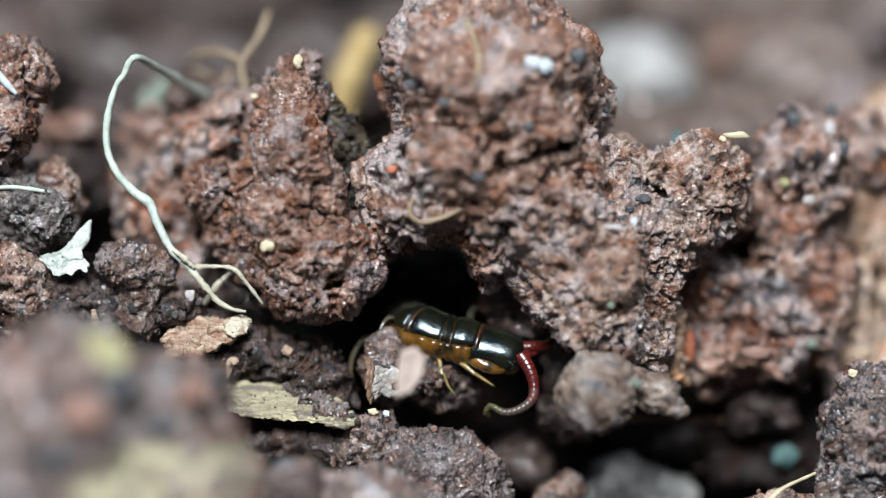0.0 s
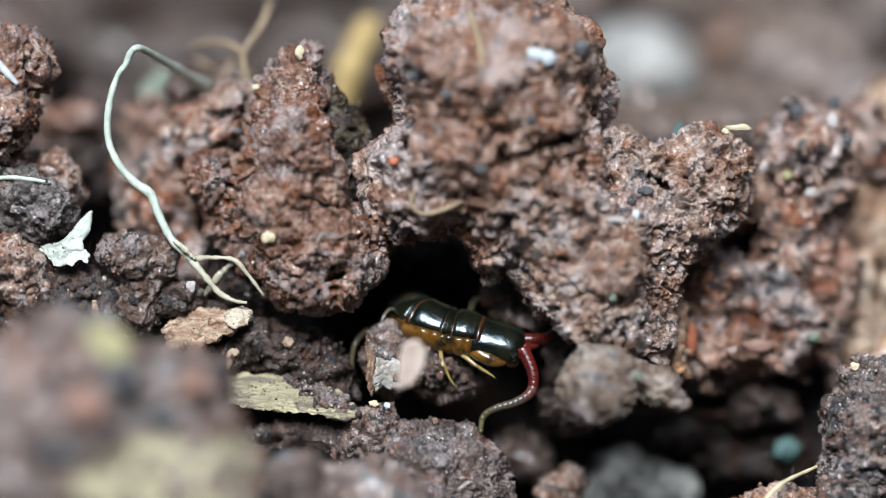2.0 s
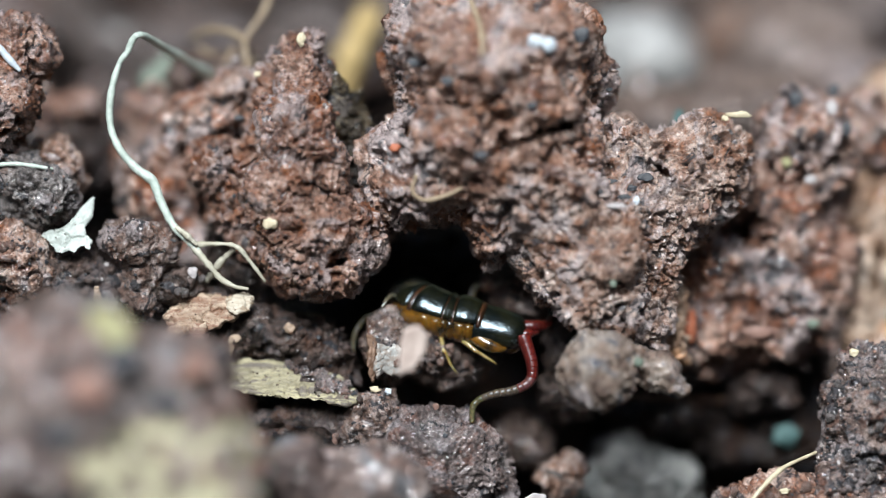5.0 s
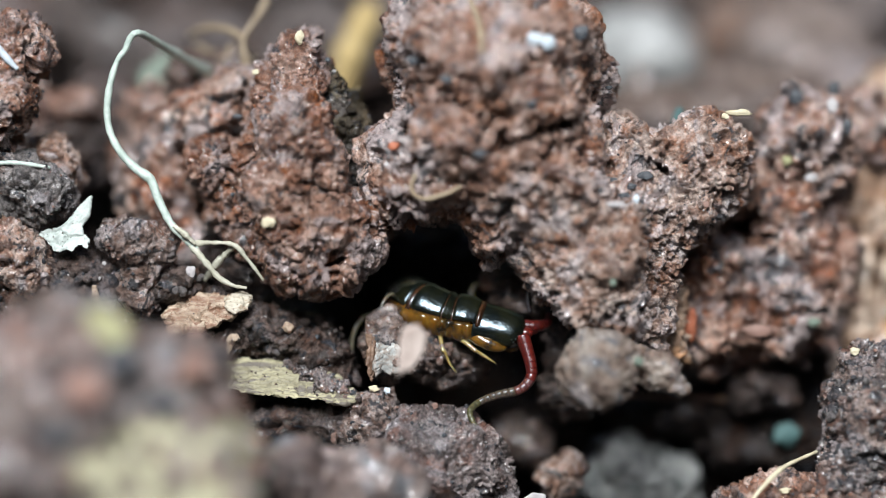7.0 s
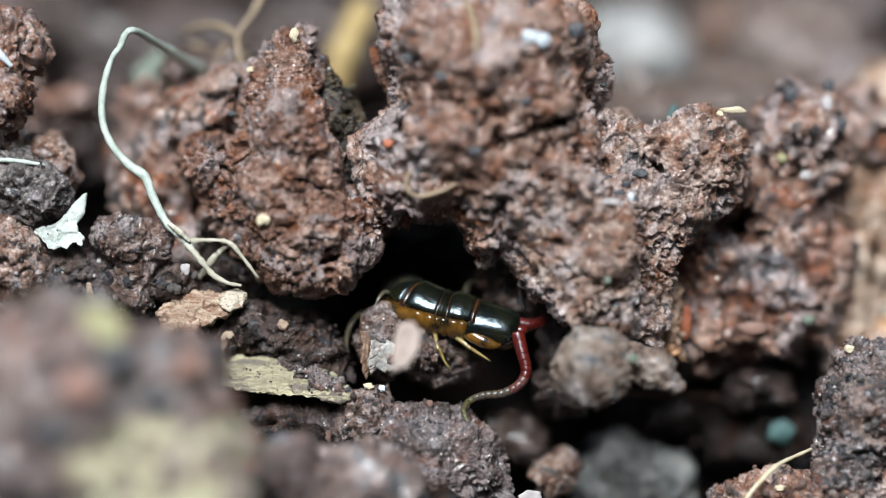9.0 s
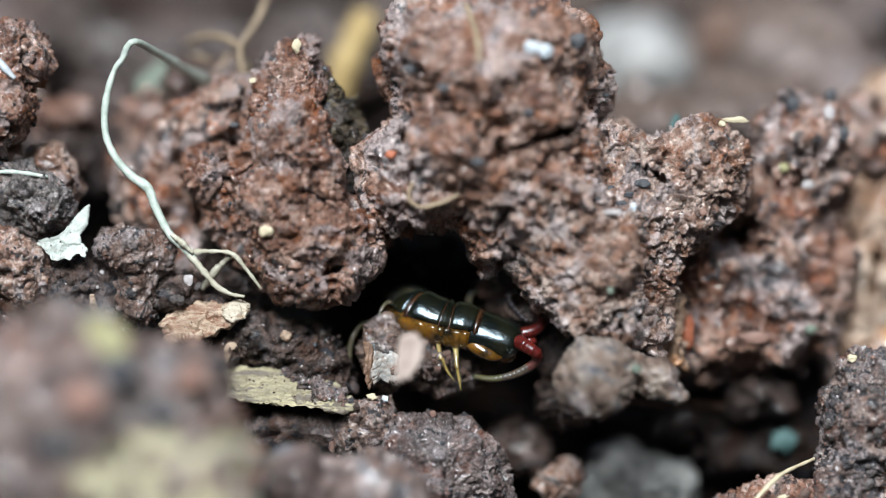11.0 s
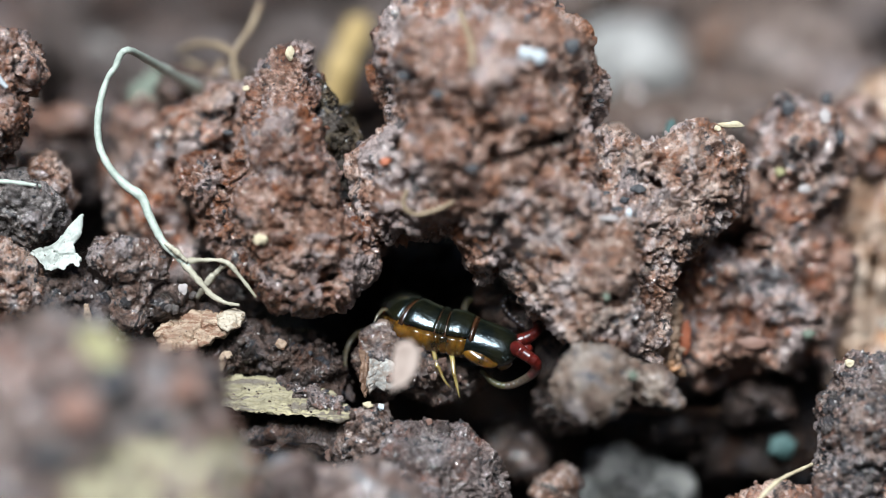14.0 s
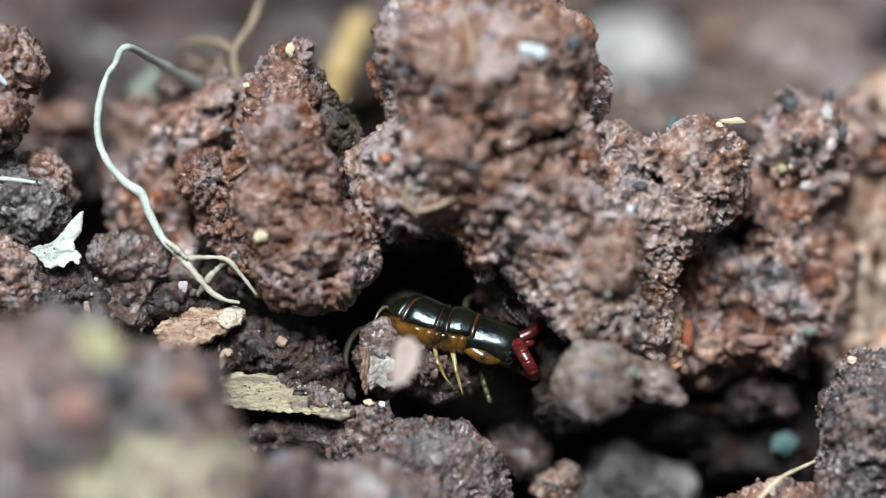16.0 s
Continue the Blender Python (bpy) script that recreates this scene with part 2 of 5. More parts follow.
def clod(lobes, material, label, h=0.16, seed=0, made=None, crumbs=250, crumb_size=(0.05, 0.2), extra=(), name="soil_clod",
         category="soil clod", group="soil clods", **how):
    """A lump of soil (or the surface given as made) with loose crumbs stuck to its skin."""
    v, q, nrm = made or blob(lobes, h, seed, **how)
    w = (v * 0.001) @ TURN
    base = np.array([w[:, 0].mean(), w[:, 1].mean(), w[:, 2].min()])
    ob = new(name, raw_mesh(name, w - base, q[:, ::-1]))
    ob.location = base
    ob.data.materials.append(material)
    tagged(ob, label, category, group)
    k = 1000 * STEP * (1 + v[:, 2] * 0.001 / REACH)
    SKIN[ob.name] = np.stack([784 + v[:, 0] / k, 441 - v[:, 1] / k, v[:, 2]], 1)
    if crumbs:
        rnd = np.random.RandomState(seed + 1)
        pick = rnd.randint(len(v), size=crumbs)
        clump = lumps((v[pick] + seed * 37.1) / 2.9, seed + 50) + 0.5 * lumps(v[pick] / 1.1 + 3.3, seed + 77) > -0.05
        pick = pick[clump]
        size = rnd.uniform(0, 1, len(pick)) ** 3 * (crumb_size[1] - crumb_size[0]) + crumb_size[0]
        gv, gf = grains(v[pick] + nrm[pick] * (size * 0.3)[:, None], size, seed)
        part("loose_soil", raw_mesh("loose_soil", (gv * 0.001) @ TURN - base, gf[:, ::-1], False), material, ob,
             "loose crumbs of soil stuck to the clod", "stuff")
    for k, (ink, count, big, what) in enumerate(extra):
        rnd = np.random.RandomState(seed + 500 + k)
        pick = rnd.randint(len(v), size=count)
        size = rnd.uniform(0, 1, count) ** 3 * (big - 0.04) + 0.04
        gv, gf = grains(v[pick] + nrm[pick] * (size * 0.2)[:, None], size, seed + k + 9)
        part("loose_grit", raw_mesh("loose_grit", (gv * 0.001) @ TURN - base, gf[:, ::-1], False), ink, ob, what, "stuff")
    return ob


def catmull(pts, n):
    pts = np.array(pts, float)
    p = np.vstack([2 * pts[0] - pts[1], pts, 2 * pts[-1] - pts[-2]])
    out = []
    for t in np.linspace(0, len(pts) - 1 - 1e-9, n):
        i, f = int(t), t - int(t)
        a, b, c, d = p[i:i + 4]
        out.append(0.5 * ((2 * b) + (c - a) * f + (2 * a - 5 * b + 4 * c - d) * f * f + (3 * b - a - 3 * c + d) * f ** 3))
    return np.array(out)


def tube_bm(line, n, sides=10, seed=0, wobble=0.12):
    """A tapering, uneven tube along points (world place, radius), rounded off at its ends."""
    c = catmull(line, n)
    rnd = random.Random(seed)
    bm = bmesh.new()
    rings = []
    side = Vector((0.3, -1, 0.2)).normalized()
    for i in range(n):
        here = Vector(c[i, :3])
        tang = Vector(c[min(i + 1, n - 1), :3] - c[max(i - 1, 0), :3]).normalized()
        side = (side - tang * side.dot(tang)).normalized()
        up = tang.cross(side)
        r = c[i, 3] * (1 + rnd.uniform(-wobble, wobble))
        rings.append([bm.verts.new(here + (side * math.cos(a) + up * math.sin(a)) * r * (1 + rnd.uniform(-wobble, wobble) * 0.5))
                      for a in (2 * math.pi * k / sides for k in range(sides))])
    for a, b in zip(rings, rings[1:]):
        for k in range(sides):
            bm.faces.new((a[k], a[(k + 1) % sides], b[(k + 1) % sides], b[k]))
    for ring, end, other in ((rings[0], 0, 1), (rings[-1], -1, -2)):
        tip = bm.verts.new(Vector(c[end, :3]) + Vector(c[end, :3] - c[other, :3]).normalized() * c[end, 3] * 0.7)
        for k in range(sides):
            bm.faces.new((ring[k], ring[(k + 1) % sides], tip) if end else (ring[(k + 1) % sides], ring[k], tip))
    bmesh.ops.recalc_face_normals(bm, faces=bm.faces)
    return bm


def line(*pts):
    """Points (x, y, deep, radius on the grid) to world places and radii in metres."""
    return [(*face(x, y, d), r * STEP) for x, y, d, r in pts]


def thing(name, bm, material, label, category, group="", smooth=True, kind=""):
    """A top-level mesh made in world places, its origin moved to its base."""
    me = bm_mesh(name, bm, smooth) if isinstance(bm, bmesh.types.BMesh) else bm
    co = np.empty(len(me.vertices) * 3, np.float32)
    me.vertices.foreach_get("co", co)
    co = co.reshape(-1, 3)
    base = np.array([co[:, 0].mean(), co[:, 1].mean(), co[:, 2].min()])
    me.vertices.foreach_set("co", (co - base).astype(np.float32).ravel())
    me.update()
    ob = new(name, me)
    ob.location = base
    me.materials.append(material)
    return tagged(ob, label, category, group, kind)


def slab(outline, deep, thick, seed=0, slope=(0.0, 0.0), rise=0.12, cuts=5):
    """A thin, torn piece: outline on the grid, deep in mm at its middle, slope = mm of depth per grid step along x and y."""
    rnd = random.Random(seed)
    pts = []
    for (x0, y0), (x1, y1) in zip(outline, outline[1:] + outline[:1]):
        m = max(2, int(math.hypot(x1 - x0, y1 - y0) / 6))
        for k in range(m):
            f = k / m
            j = 0.0 if k == 0 else 1.8
            pts.append((x0 + (x1 - x0) * f + rnd.uniform(-j, j), y0 + (y1 - y0) * f + rnd.uniform(-j, j)))
    cx, cy = sum(p[0] for p in pts) / len(pts), sum(p[1] for p in pts) / len(pts)
    bm = bmesh.new()
    sheets = []
    for top in (0, 1):
        rows = []
        for k in range(cuts):
            f = 1 - k / cuts
            ring = []
            for x, y in pts:
                px, py = cx + (x - cx) * f, cy + (y - cy) * f
                d = deep + slope[0] * (px - cx) + slope[1] * (py - cy)
                d += rise * noise.noise((px * 0.03, py * 0.03, seed)) + rise * 0.6 * noise.noise((px * 0.11, py * 0.11, seed + 4))
                ring.append(bm.verts.new(face(px, py, d + (thick if top else 0) * (0.55 if k == 0 else 1))))
            rows.append(ring)
        mid = bm.verts.new(face(cx, cy, deep + (thick if top else 0)))
        for a, b in zip(rows, rows[1:]):
            for k in range(len(pts)):
                n = (k + 1) % len(pts)
                bm.faces.new((a[k], a[n], b[n], b[k]))
        for k in range(len(pts)):
            bm.faces.new((rows[-1][k], rows[-1][(k + 1) % len(pts)], mid))
        sheets.append(rows[0])
    for k in range(len(pts)):
        n = (k + 1) % len(pts)
        bm.faces.new((sheets[0][k], sheets[1][k], sheets[1][n], sheets[0][n]))
    bmesh.ops.recalc_face_normals(bm, faces=bm.faces)
    return bm


# ---- materials ----
def nodes_of(name):
    m = bpy.data.materials.new(name)
    m.use_nodes = True
    t = m.node_tree
    return m, t, t.nodes["Principled BSDF"]


def tex(t, kind, coord, scale, **inputs):
    n = t.nodes.new(kind)
    t.links.new(coord, n.inputs["Vector"])
    n.inputs["Scale"].default_value = scale
    for k, v in inputs.items():
        n.inputs[k].default_value = v
    return n


def ramp(t, fac, stops):
    r = t.nodes.new("ShaderNodeValToRGB")
    el = r.color_ramp.elements
    while len(el) < len(stops):
        el.new(0.5)
    for e, (p, c) in zip(el, stops):
        e.position = p
        e.color = (*c, 1) if isinstance(c, tuple) else (c, c, c, 1)
    t.links.new(fac, r.inputs["Fac"])
    return r.outputs["Color"]


def mix(t, fac, a, b, how="MIX"):
    m = t.nodes.new("ShaderNodeMix")
    m.data_type, m.blend_type = "RGBA", how
    for sock, v in ((m.inputs["Factor"], fac), (m.inputs["A"], a), (m.inputs["B"], b)):
        if isinstance(v, bpy.types.NodeSocket):
            t.links.new(v, sock)
        elif isinstance(v, tuple):
            sock.default_value = (*v, 1)
        else:
            sock.default_value = v
    return m.outputs["Result"]


def bump(t, height, strength, distance, before=None):
    b = t.nodes.new("ShaderNodeBump")
    b.inputs["Strength"].default_value, b.inputs["Distance"].default_value = strength, distance
    t.links.new(height, b.inputs["Height"])
    if before:
        t.links.new(before, b.inputs["Normal"])
    return b.outputs["Normal"]


def soil(name, dark, mid, light, fleck=(0.035, 0.04, 0.05), spot=(0.33, 0.09, 0.03), flecks=0.5, rough_lo=0.3, rough_hi=0.6, wet=0.9, zoom=1.0):
    """Moist clay: patches of brown, rust and greyish pink, painted grey sky sheen and dark grit, under a broken film of
    water.
    """
    m, t, b = nodes_of(name)
    co = t.nodes.new("ShaderNodeTexCoord").outputs["Object"]

    def cloud(scale, detail, rough_, bend=0.0):
        return tex(t, "ShaderNodeTexNoise", co, scale * zoom, Detail=detail, Roughness=rough_, Distortion=bend).outputs["Fac"]
    grey = tuple((0.35 * c + 0.65 * sum(light) / 3) * k for c, k in zip(light, (1.0, 0.94, 0.97)))
    medium = cloud(520, 6, 0.68, 0.6)
    grain = cloud(3600, 4, 0.75)
    col = ramp(t, medium, [(0.41, dark), (0.495, mid), (0.585, light)])
    col = mix(t, ramp(t, cloud(190, 4, 0.6), [(0.40, 0.0), (0.62, 0.55)]), col, mix(t, 0.5, col, light))
    col = mix(t, ramp(t, cloud(330, 5, 0.7), [(0.51, 0.0), (0.63, 0.65)]), col, spot)
    # greyed light tone imitates the sky's sheen on wet faces
    col = mix(t, ramp(t, cloud(260, 5, 0.62, 0.9), [(0.51, 0.0), (0.59, 0.85)]), col, grey)
    col = mix(t, ramp(t, cloud(560, 4, 0.75, 0.5), [(0.60 - 0.06 * flecks, 0.0), (0.66 - 0.06 * flecks, 0.9)]), col, fleck)
    grit = tex(t, "ShaderNodeTexVoronoi", co, 1400 * zoom)
    col = mix(t, ramp(t, grit.outputs["Color"], [(0.86, 0.0), (0.90, 0.5)]), col, light)
    col = mix(t, 0.7, col, ramp(t, grain, [(0.37, 0.22), (0.55, 1.0)]), "MULTIPLY")
    sand = tex(t, "ShaderNodeTexVoronoi", co, 4200 * zoom)
    col = mix(t, ramp(t, sand.outputs["Color"], [(0.87, 0.0), (0.89, 0.75)]), col, light)
    rich = t.nodes.new("ShaderNodeHueSaturation")
    rich.inputs["Saturation"].default_value, rich.inputs["Value"].default_value = 1.2, 0.98
    t.links.new(col, rich.inputs["Color"])
    t.links.new(rich.outputs["Color"], b.inputs["Base Color"])
    t.links.new(ramp(t, cloud(1300, 3, 0.5), [(0.35, rough_lo), (0.62, rough_hi)]), b.inputs["Roughness"])
    b.inputs["Specular IOR Level"].default_value = 0.8 * wet
    t.links.new(ramp(t, cloud(430, 4, 0.6), [(0.40, 0.04 * wet), (0.55, 1.0 * wet)]), b.inputs["Coat Weight"])
    b.inputs["Coat Roughness"].default_value = 0.12
    b.inputs["Coat IOR"].default_value = 1.7
    n = bump(t, medium, 0.7, 0.0006)
    n = bump(t, cloud(1900, 5, 0.8, 1.2), 0.7, 0.0005, n)
    film = bump(t, cloud(2600, 4, 0.7, 1.2), 0.42, 0.0002, bump(t, medium, 0.35, 0.0003))
    n = bump(t, grain, 1.0, 0.00042, n)
    n = bump(t, sand.outputs["Distance"], 0.5, 0.00015, n)
    n = bump(t, cloud(9500, 2, 0.6), 0.3, 0.00008, n)
    t.links.new(n, b.inputs["Normal"])
    t.links.new(film, b.inputs["Coat Normal"])
    return m


def plain(name, low, high, scale, rough_=0.6, relief=0.00008, spec=0.5, stretch=None, spots=None):
    """A mottled surface; stretch draws the grain out along one axis."""
    m, t, b = nodes_of(name)
    co = t.nodes.new("ShaderNodeTexCoord").outputs["Object"]
    if stretch:
        mp = t.nodes.new("ShaderNodeMapping")
        mp.inputs["Scale"].default_value = stretch
        t.links.new(co, mp.inputs["Vector"])
        co = mp.outputs["Vector"]
    a = tex(t, "ShaderNodeTexNoise", co, scale, Detail=5, Roughness=0.65).outputs["Fac"]
    c = tex(t, "ShaderNodeTexNoise", co, scale * 4.5, Detail=4, Roughness=0.7).outputs["Fac"]
    col = ramp(t, a, [(0.33, low), (0.66, high)])
    if spots:
        s = tex(t, "ShaderNodeTexNoise", co, scale * 3.3, Detail=5, Roughness=0.7).outputs["Fac"]
        col = mix(t, ramp(t, s, [(0.47, 0.0), (0.57, 0.9)]), col, spots)
    col = mix(t, 0.5, col, ramp(t, c, [(0.3, 0.6), (0.65, 1.0)]), "MULTIPLY")
    t.links.new(col, b.inputs["Base Color"])
    b.inputs["Roughness"].default_value = rough_
    b.inputs["Specular IOR Level"].default_value = spec
    n = bump(t, a, 0.5, relief * 2.5)
    t.links.new(bump(t, c, 0.6, relief, n), b.inputs["Normal"])
    return m


def horn(name, low, high, gloss, clear=0.0, coat=0.0, scale=700, through_light=0.0, wrinkle=0.18, tint=(0.82, 0.93, 1.0)):
    """Shell of the centipede: smooth, glossy, thinly mottled."""
    m, t, b = nodes_of(name)
    co = t.nodes.new("ShaderNodeTexCoord").outputs["Object"]
    a = tex(t, "ShaderNodeTexNoise", co, scale, Detail=4, Roughness=0.6).outputs["Fac"]
    t.links.new(ramp(t, a, [(0.35, low), (0.65, high)]), b.inputs["Base Color"])
    b.inputs["Roughness"].default_value = gloss
    b.inputs["Coat Weight"].default_value, b.inputs["Coat Roughness"].default_value = coat, 0.22
    b.inputs["Coat IOR"].default_value = 1.6
    b.inputs["Transmission Weight"].default_value = clear
    b.inputs["Specular Tint"].default_value = (*tint, 1)
    b.inputs["Specular IOR Level"].default_value = 0.5 if tint[0] > 0.8 else 0.5
    if through_light:
        b.inputs["Subsurface Weight"].default_value = through_light
        b.inputs["Subsurface Radius"].default_value = (0.0012, 0.0006, 0.0002)
        b.inputs["Subsurface Scale"].default_value = 1.0
    n = bump(t, tex(t, "ShaderNodeTexNoise", co, 650, Detail=3).outputs["Fac"], wrinkle, 0.0003)
    n = bump(t, tex(t, "ShaderNodeTexNoise", co, 3000, Detail=3).outputs["Fac"], wrinkle, 0.00008, n)
    t.links.new(n, b.inputs["Normal"])
    t.links.new(n, b.inputs["Coat Normal"])
    return m


SOIL = soil("soil_red", (0.10, 0.034, 0.018), (0.33, 0.162, 0.108), (0.66, 0.47, 0.40), spot=(0.34, 0.12, 0.05))
# lighter copy of the red soil; skylight on the roof clod is painted in
SOIL_SKYLIT = soil("soil_skylit", (0.13, 0.052, 0.031), (0.39, 0.215, 0.155), (0.74, 0.57, 0.505), spot=(0.40, 0.155, 0.07), zoom=0.8)
SOIL_MID = soil("soil_mid", (0.045, 0.026, 0.019), (0.14, 0.086, 0.066), (0.36, 0.265, 0.225), spot=(0.2, 0.08, 0.045), flecks=0.8)
# olive soil, darkened in colour for the shade on a steep side face
SOIL_OLIVE_SHADED = soil("soil_olive_shaded", (0.018, 0.013, 0.009), (0.060, 0.046, 0.032), (0.22, 0.18, 0.13), spot=(0.13, 0.075, 0.04), flecks=0.6, wet=0.4)
SOIL_OCHRE = soil("soil_ochre", (0.25, 0.145, 0.095), (0.50, 0.34, 0.25), (0.72, 0.58, 0.48), spot=(0.66, 0.33, 0.16), fleck=(0.15, 0.14, 0.12), flecks=0.4, zoom=0.3)
SOIL_PALE = soil("soil_pale", (0.17, 0.083, 0.055), (0.46, 0.285, 0.22), (0.80, 0.64, 0.57), spot=(0.42, 0.17, 0.085), flecks=0.6)
SOIL_RUST = soil("soil_rust", (0.08, 0.032, 0.02), (0.32, 0.165, 0.115), (0.70, 0.53, 0.46), spot=(0.42, 0.14, 0.06), flecks=1.0, zoom=0.65)
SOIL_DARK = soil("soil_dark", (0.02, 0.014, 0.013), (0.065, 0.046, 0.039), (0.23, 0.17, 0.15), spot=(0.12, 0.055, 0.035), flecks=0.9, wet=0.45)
# near-black soil: the shade inside the hole is put into this colour
SOIL_SHADED = soil("soil_shaded", (0.007, 0.005, 0.005), (0.019, 0.014, 0.012), (0.07, 0.052, 0.045), spot=(0.06, 0.03, 0.02), flecks=0.9, wet=0.15)
SOIL_GREY = soil("soil_grey", (0.08, 0.06, 0.056), (0.22, 0.17, 0.16), (0.44, 0.37, 0.36), spot=(0.30, 0.14, 0.10), flecks=0.7)
SOIL_GRIT = soil("soil_gritty", (0.045, 0.030, 0.026), (0.20, 0.132, 0.112), (0.48, 0.38, 0.345), spot=(0.26, 0.11, 0.07), flecks=1.6)
SOIL_BLUR = soil("soil_blotched", (0.075, 0.05, 0.045), (0.24, 0.175, 0.155), (0.44, 0.38, 0.36), fleck=(0.15, 0.155, 0.17), spot=(0.34, 0.17, 0.12), flecks=1.2, zoom=0.3)
SOIL_FAR = soil("soil_far", (0.055, 0.04, 0.034), (0.175, 0.13, 0.112), (0.36, 0.30, 0.275), spot=(0.32, 0.165, 0.095), flecks=0.6, zoom=0.3, wet=0.3)
SOIL_BALL = soil("soil_ball", (0.14, 0.09, 0.072), (0.31, 0.235, 0.195), (0.55, 0.475, 0.425), fleck=(0.10, 0.11, 0.14), spot=(0.32, 0.17, 0.11), flecks=0.6, zoom=0.6, wet=0.5)
SOIL_DIM = soil("soil_dim", (0.035, 0.026, 0.024), (0.10, 0.078, 0.07), (0.24, 0.205, 0.195), spot=(0.18, 0.09, 0.06), flecks=0.8, zoom=0.3, wet=0.3)
SOIL_SLATE = soil("soil_slate", (0.08, 0.07, 0.068), (0.25, 0.22, 0.21), (0.48, 0.44, 0.43), spot=(0.17, 0.095, 0.07), flecks=0.6, wet=0.6)
STONE = plain("pale_stone", (0.30, 0.295, 0.29), (0.46, 0.455, 0.445), 300, 0.8, 0.0002)
STONE_DULL = plain("dull_stone", (0.24, 0.235, 0.225), (0.62, 0.615, 0.59), 220, 0.5, 0.0003, spots=(0.17, 0.185, 0.18))
SOIL_STUB = soil("soil_stub", (0.07, 0.043, 0.034), (0.25, 0.165, 0.135), (0.54, 0.45, 0.42), spot=(0.30, 0.13, 0.08), flecks=0.9, wet=0.6)
ROOT_DIRTY = plain("root_dirty", (0.33, 0.30, 0.22), (0.58, 0.56, 0.46), 900, 0.6, 0.00008)
ROOT = plain("root_white", (0.36, 0.43, 0.38), (0.60, 0.68, 0.61), 900, 0.5, 0.00006)
ROOT_TAN = plain("root_tan", (0.24, 0.17, 0.11), (0.40, 0.31, 0.21), 900, 0.6, 0.00006)
WOOD = plain("wood_tan", (0.20, 0.115, 0.07), (0.62, 0.50, 0.38), 420, 0.6, 0.0003, spots=(0.20, 0.10, 0.06), stretch=(0.35, 1, 1))
WOOD_PALE = plain("wood_pale", (0.36, 0.30, 0.22), (0.66, 0.60, 0.50), 500, 0.6, 0.0002, spots=(0.30, 0.22, 0.15), stretch=(0.3, 1, 1))
BARK = plain("bark_yellow", (0.10, 0.085, 0.065), (0.50, 0.45, 0.28), 300, 0.65, 0.0002, spots=(0.11, 0.09, 0.078), stretch=(0.22, 1, 1))
BROKEN = plain("wood_white", (0.30, 0.29, 0.27), (0.62, 0.62, 0.60), 500, 0.6, 0.0001, spots=(0.34, 0.28, 0.24))
SPLINTER = plain("wood_brown", (0.12, 0.065, 0.04), (0.30, 0.19, 0.13), 600, 0.6, 0.0001, stretch=(0.28, 1, 1))
STRAW = plain("straw", (0.36, 0.25, 0.10), (0.52, 0.38, 0.17), 300, 0.7, 0.0001)
PALE = plain("flake_white", (0.38, 0.42, 0.39), (0.60, 0.65, 0.61), 700, 0.6, 0.0001)
CREAM = plain("cream_bit", (0.50, 0.42, 0.28), (0.72, 0.64, 0.46), 900, 0.6, 0.00008)
DUST = plain("pale_dust", (0.36, 0.33, 0.33), (0.52, 0.48, 0.48), 900, 0.6, 0.00008)
WHITE = plain("white_bit", (0.46, 0.52, 0.58), (0.66, 0.71, 0.76), 900, 0.5, 0.00006)
LEAF = plain("leaf_olive", (0.27, 0.25, 0.16), (0.50, 0.46, 0.31), 120, 0.7, 0.0001)
LEAF_GREEN = plain("leaf_grey_green", (0.11, 0.14, 0.11), (0.19, 0.23, 0.18), 200, 0.6, 0.0001)
PINK = plain("chip_pink", (0.42, 0.32, 0.28), (0.68, 0.57, 0.51), 500, 0.6, 0.00008)
TEAL = plain("teal_bit", (0.035, 0.085, 0.085), (0.085, 0.155, 0.15), 500, 0.6, 0.0001)
CLAY = plain("clay_rusty", (0.20, 0.11, 0.085), (0.29, 0.165, 0.13), 300, 0.6, 0.0001)
ORANGE = plain("orange_bit", (0.36, 0.10, 0.05), (0.50, 0.17, 0.085), 800, 0.6, 0.0001)
COAL = plain("dark_grit", (0.02, 0.022, 0.028), (0.06, 0.065, 0.075), 800, 0.45, 0.0001)
SHELL = horn("shell_dark", (0.001, 0.0025, 0.003), (0.010, 0.010, 0.004), 0.24, coat=0.5, scale=420, wrinkle=0.32, tint=(0.5, 0.8, 1.0))
AMBER = horn("shell_amber", (0.016, 0.010, 0.003), (0.19, 0.084, 0.009), 0.2, coat=1.0, through_light=0.4, scale=600)
LEGS = horn("leg_amber", (0.18, 0.125, 0.04), (0.38, 0.29, 0.12), 0.18, coat=0.7, through_light=0.35)
LEG_PALE = horn("leg_pale", (0.055, 0.048, 0.034), (0.17, 0.145, 0.10), 0.2, coat=0.7, through_light=0.3)
RED = horn("antenna_red", (0.05, 0.005, 0.004), (0.14, 0.016, 0.012), 0.3, coat=0.35, through_light=0.3)
GRIT = ((COAL, 160, 0.22, "dark grit in the soil"), (DUST, 90, 0.16, "pale grit in the soil"), (CLAY, 60, 0.18, "rusty grit in the soil"))
GRIT_MANY = ((COAL, 350, 0.3, "dark grit in the soil"), (DUST, 300, 0.22, "pale grit in the soil"), (CLAY, 200, 0.2, "rusty grit in the soil"))

# ---- ground: one sheet, finely broken near the hole, running out to the horizon ----
RUSTY = plain("clay_orange", (0.24, 0.13, 0.10), (0.34, 0.19, 0.15), 300, 0.6, 0.0001)
STRAW_DULL = plain("leaf_yellow", (0.28, 0.26, 0.12), (0.46, 0.44, 0.26), 300, 0.7, 0.0001)


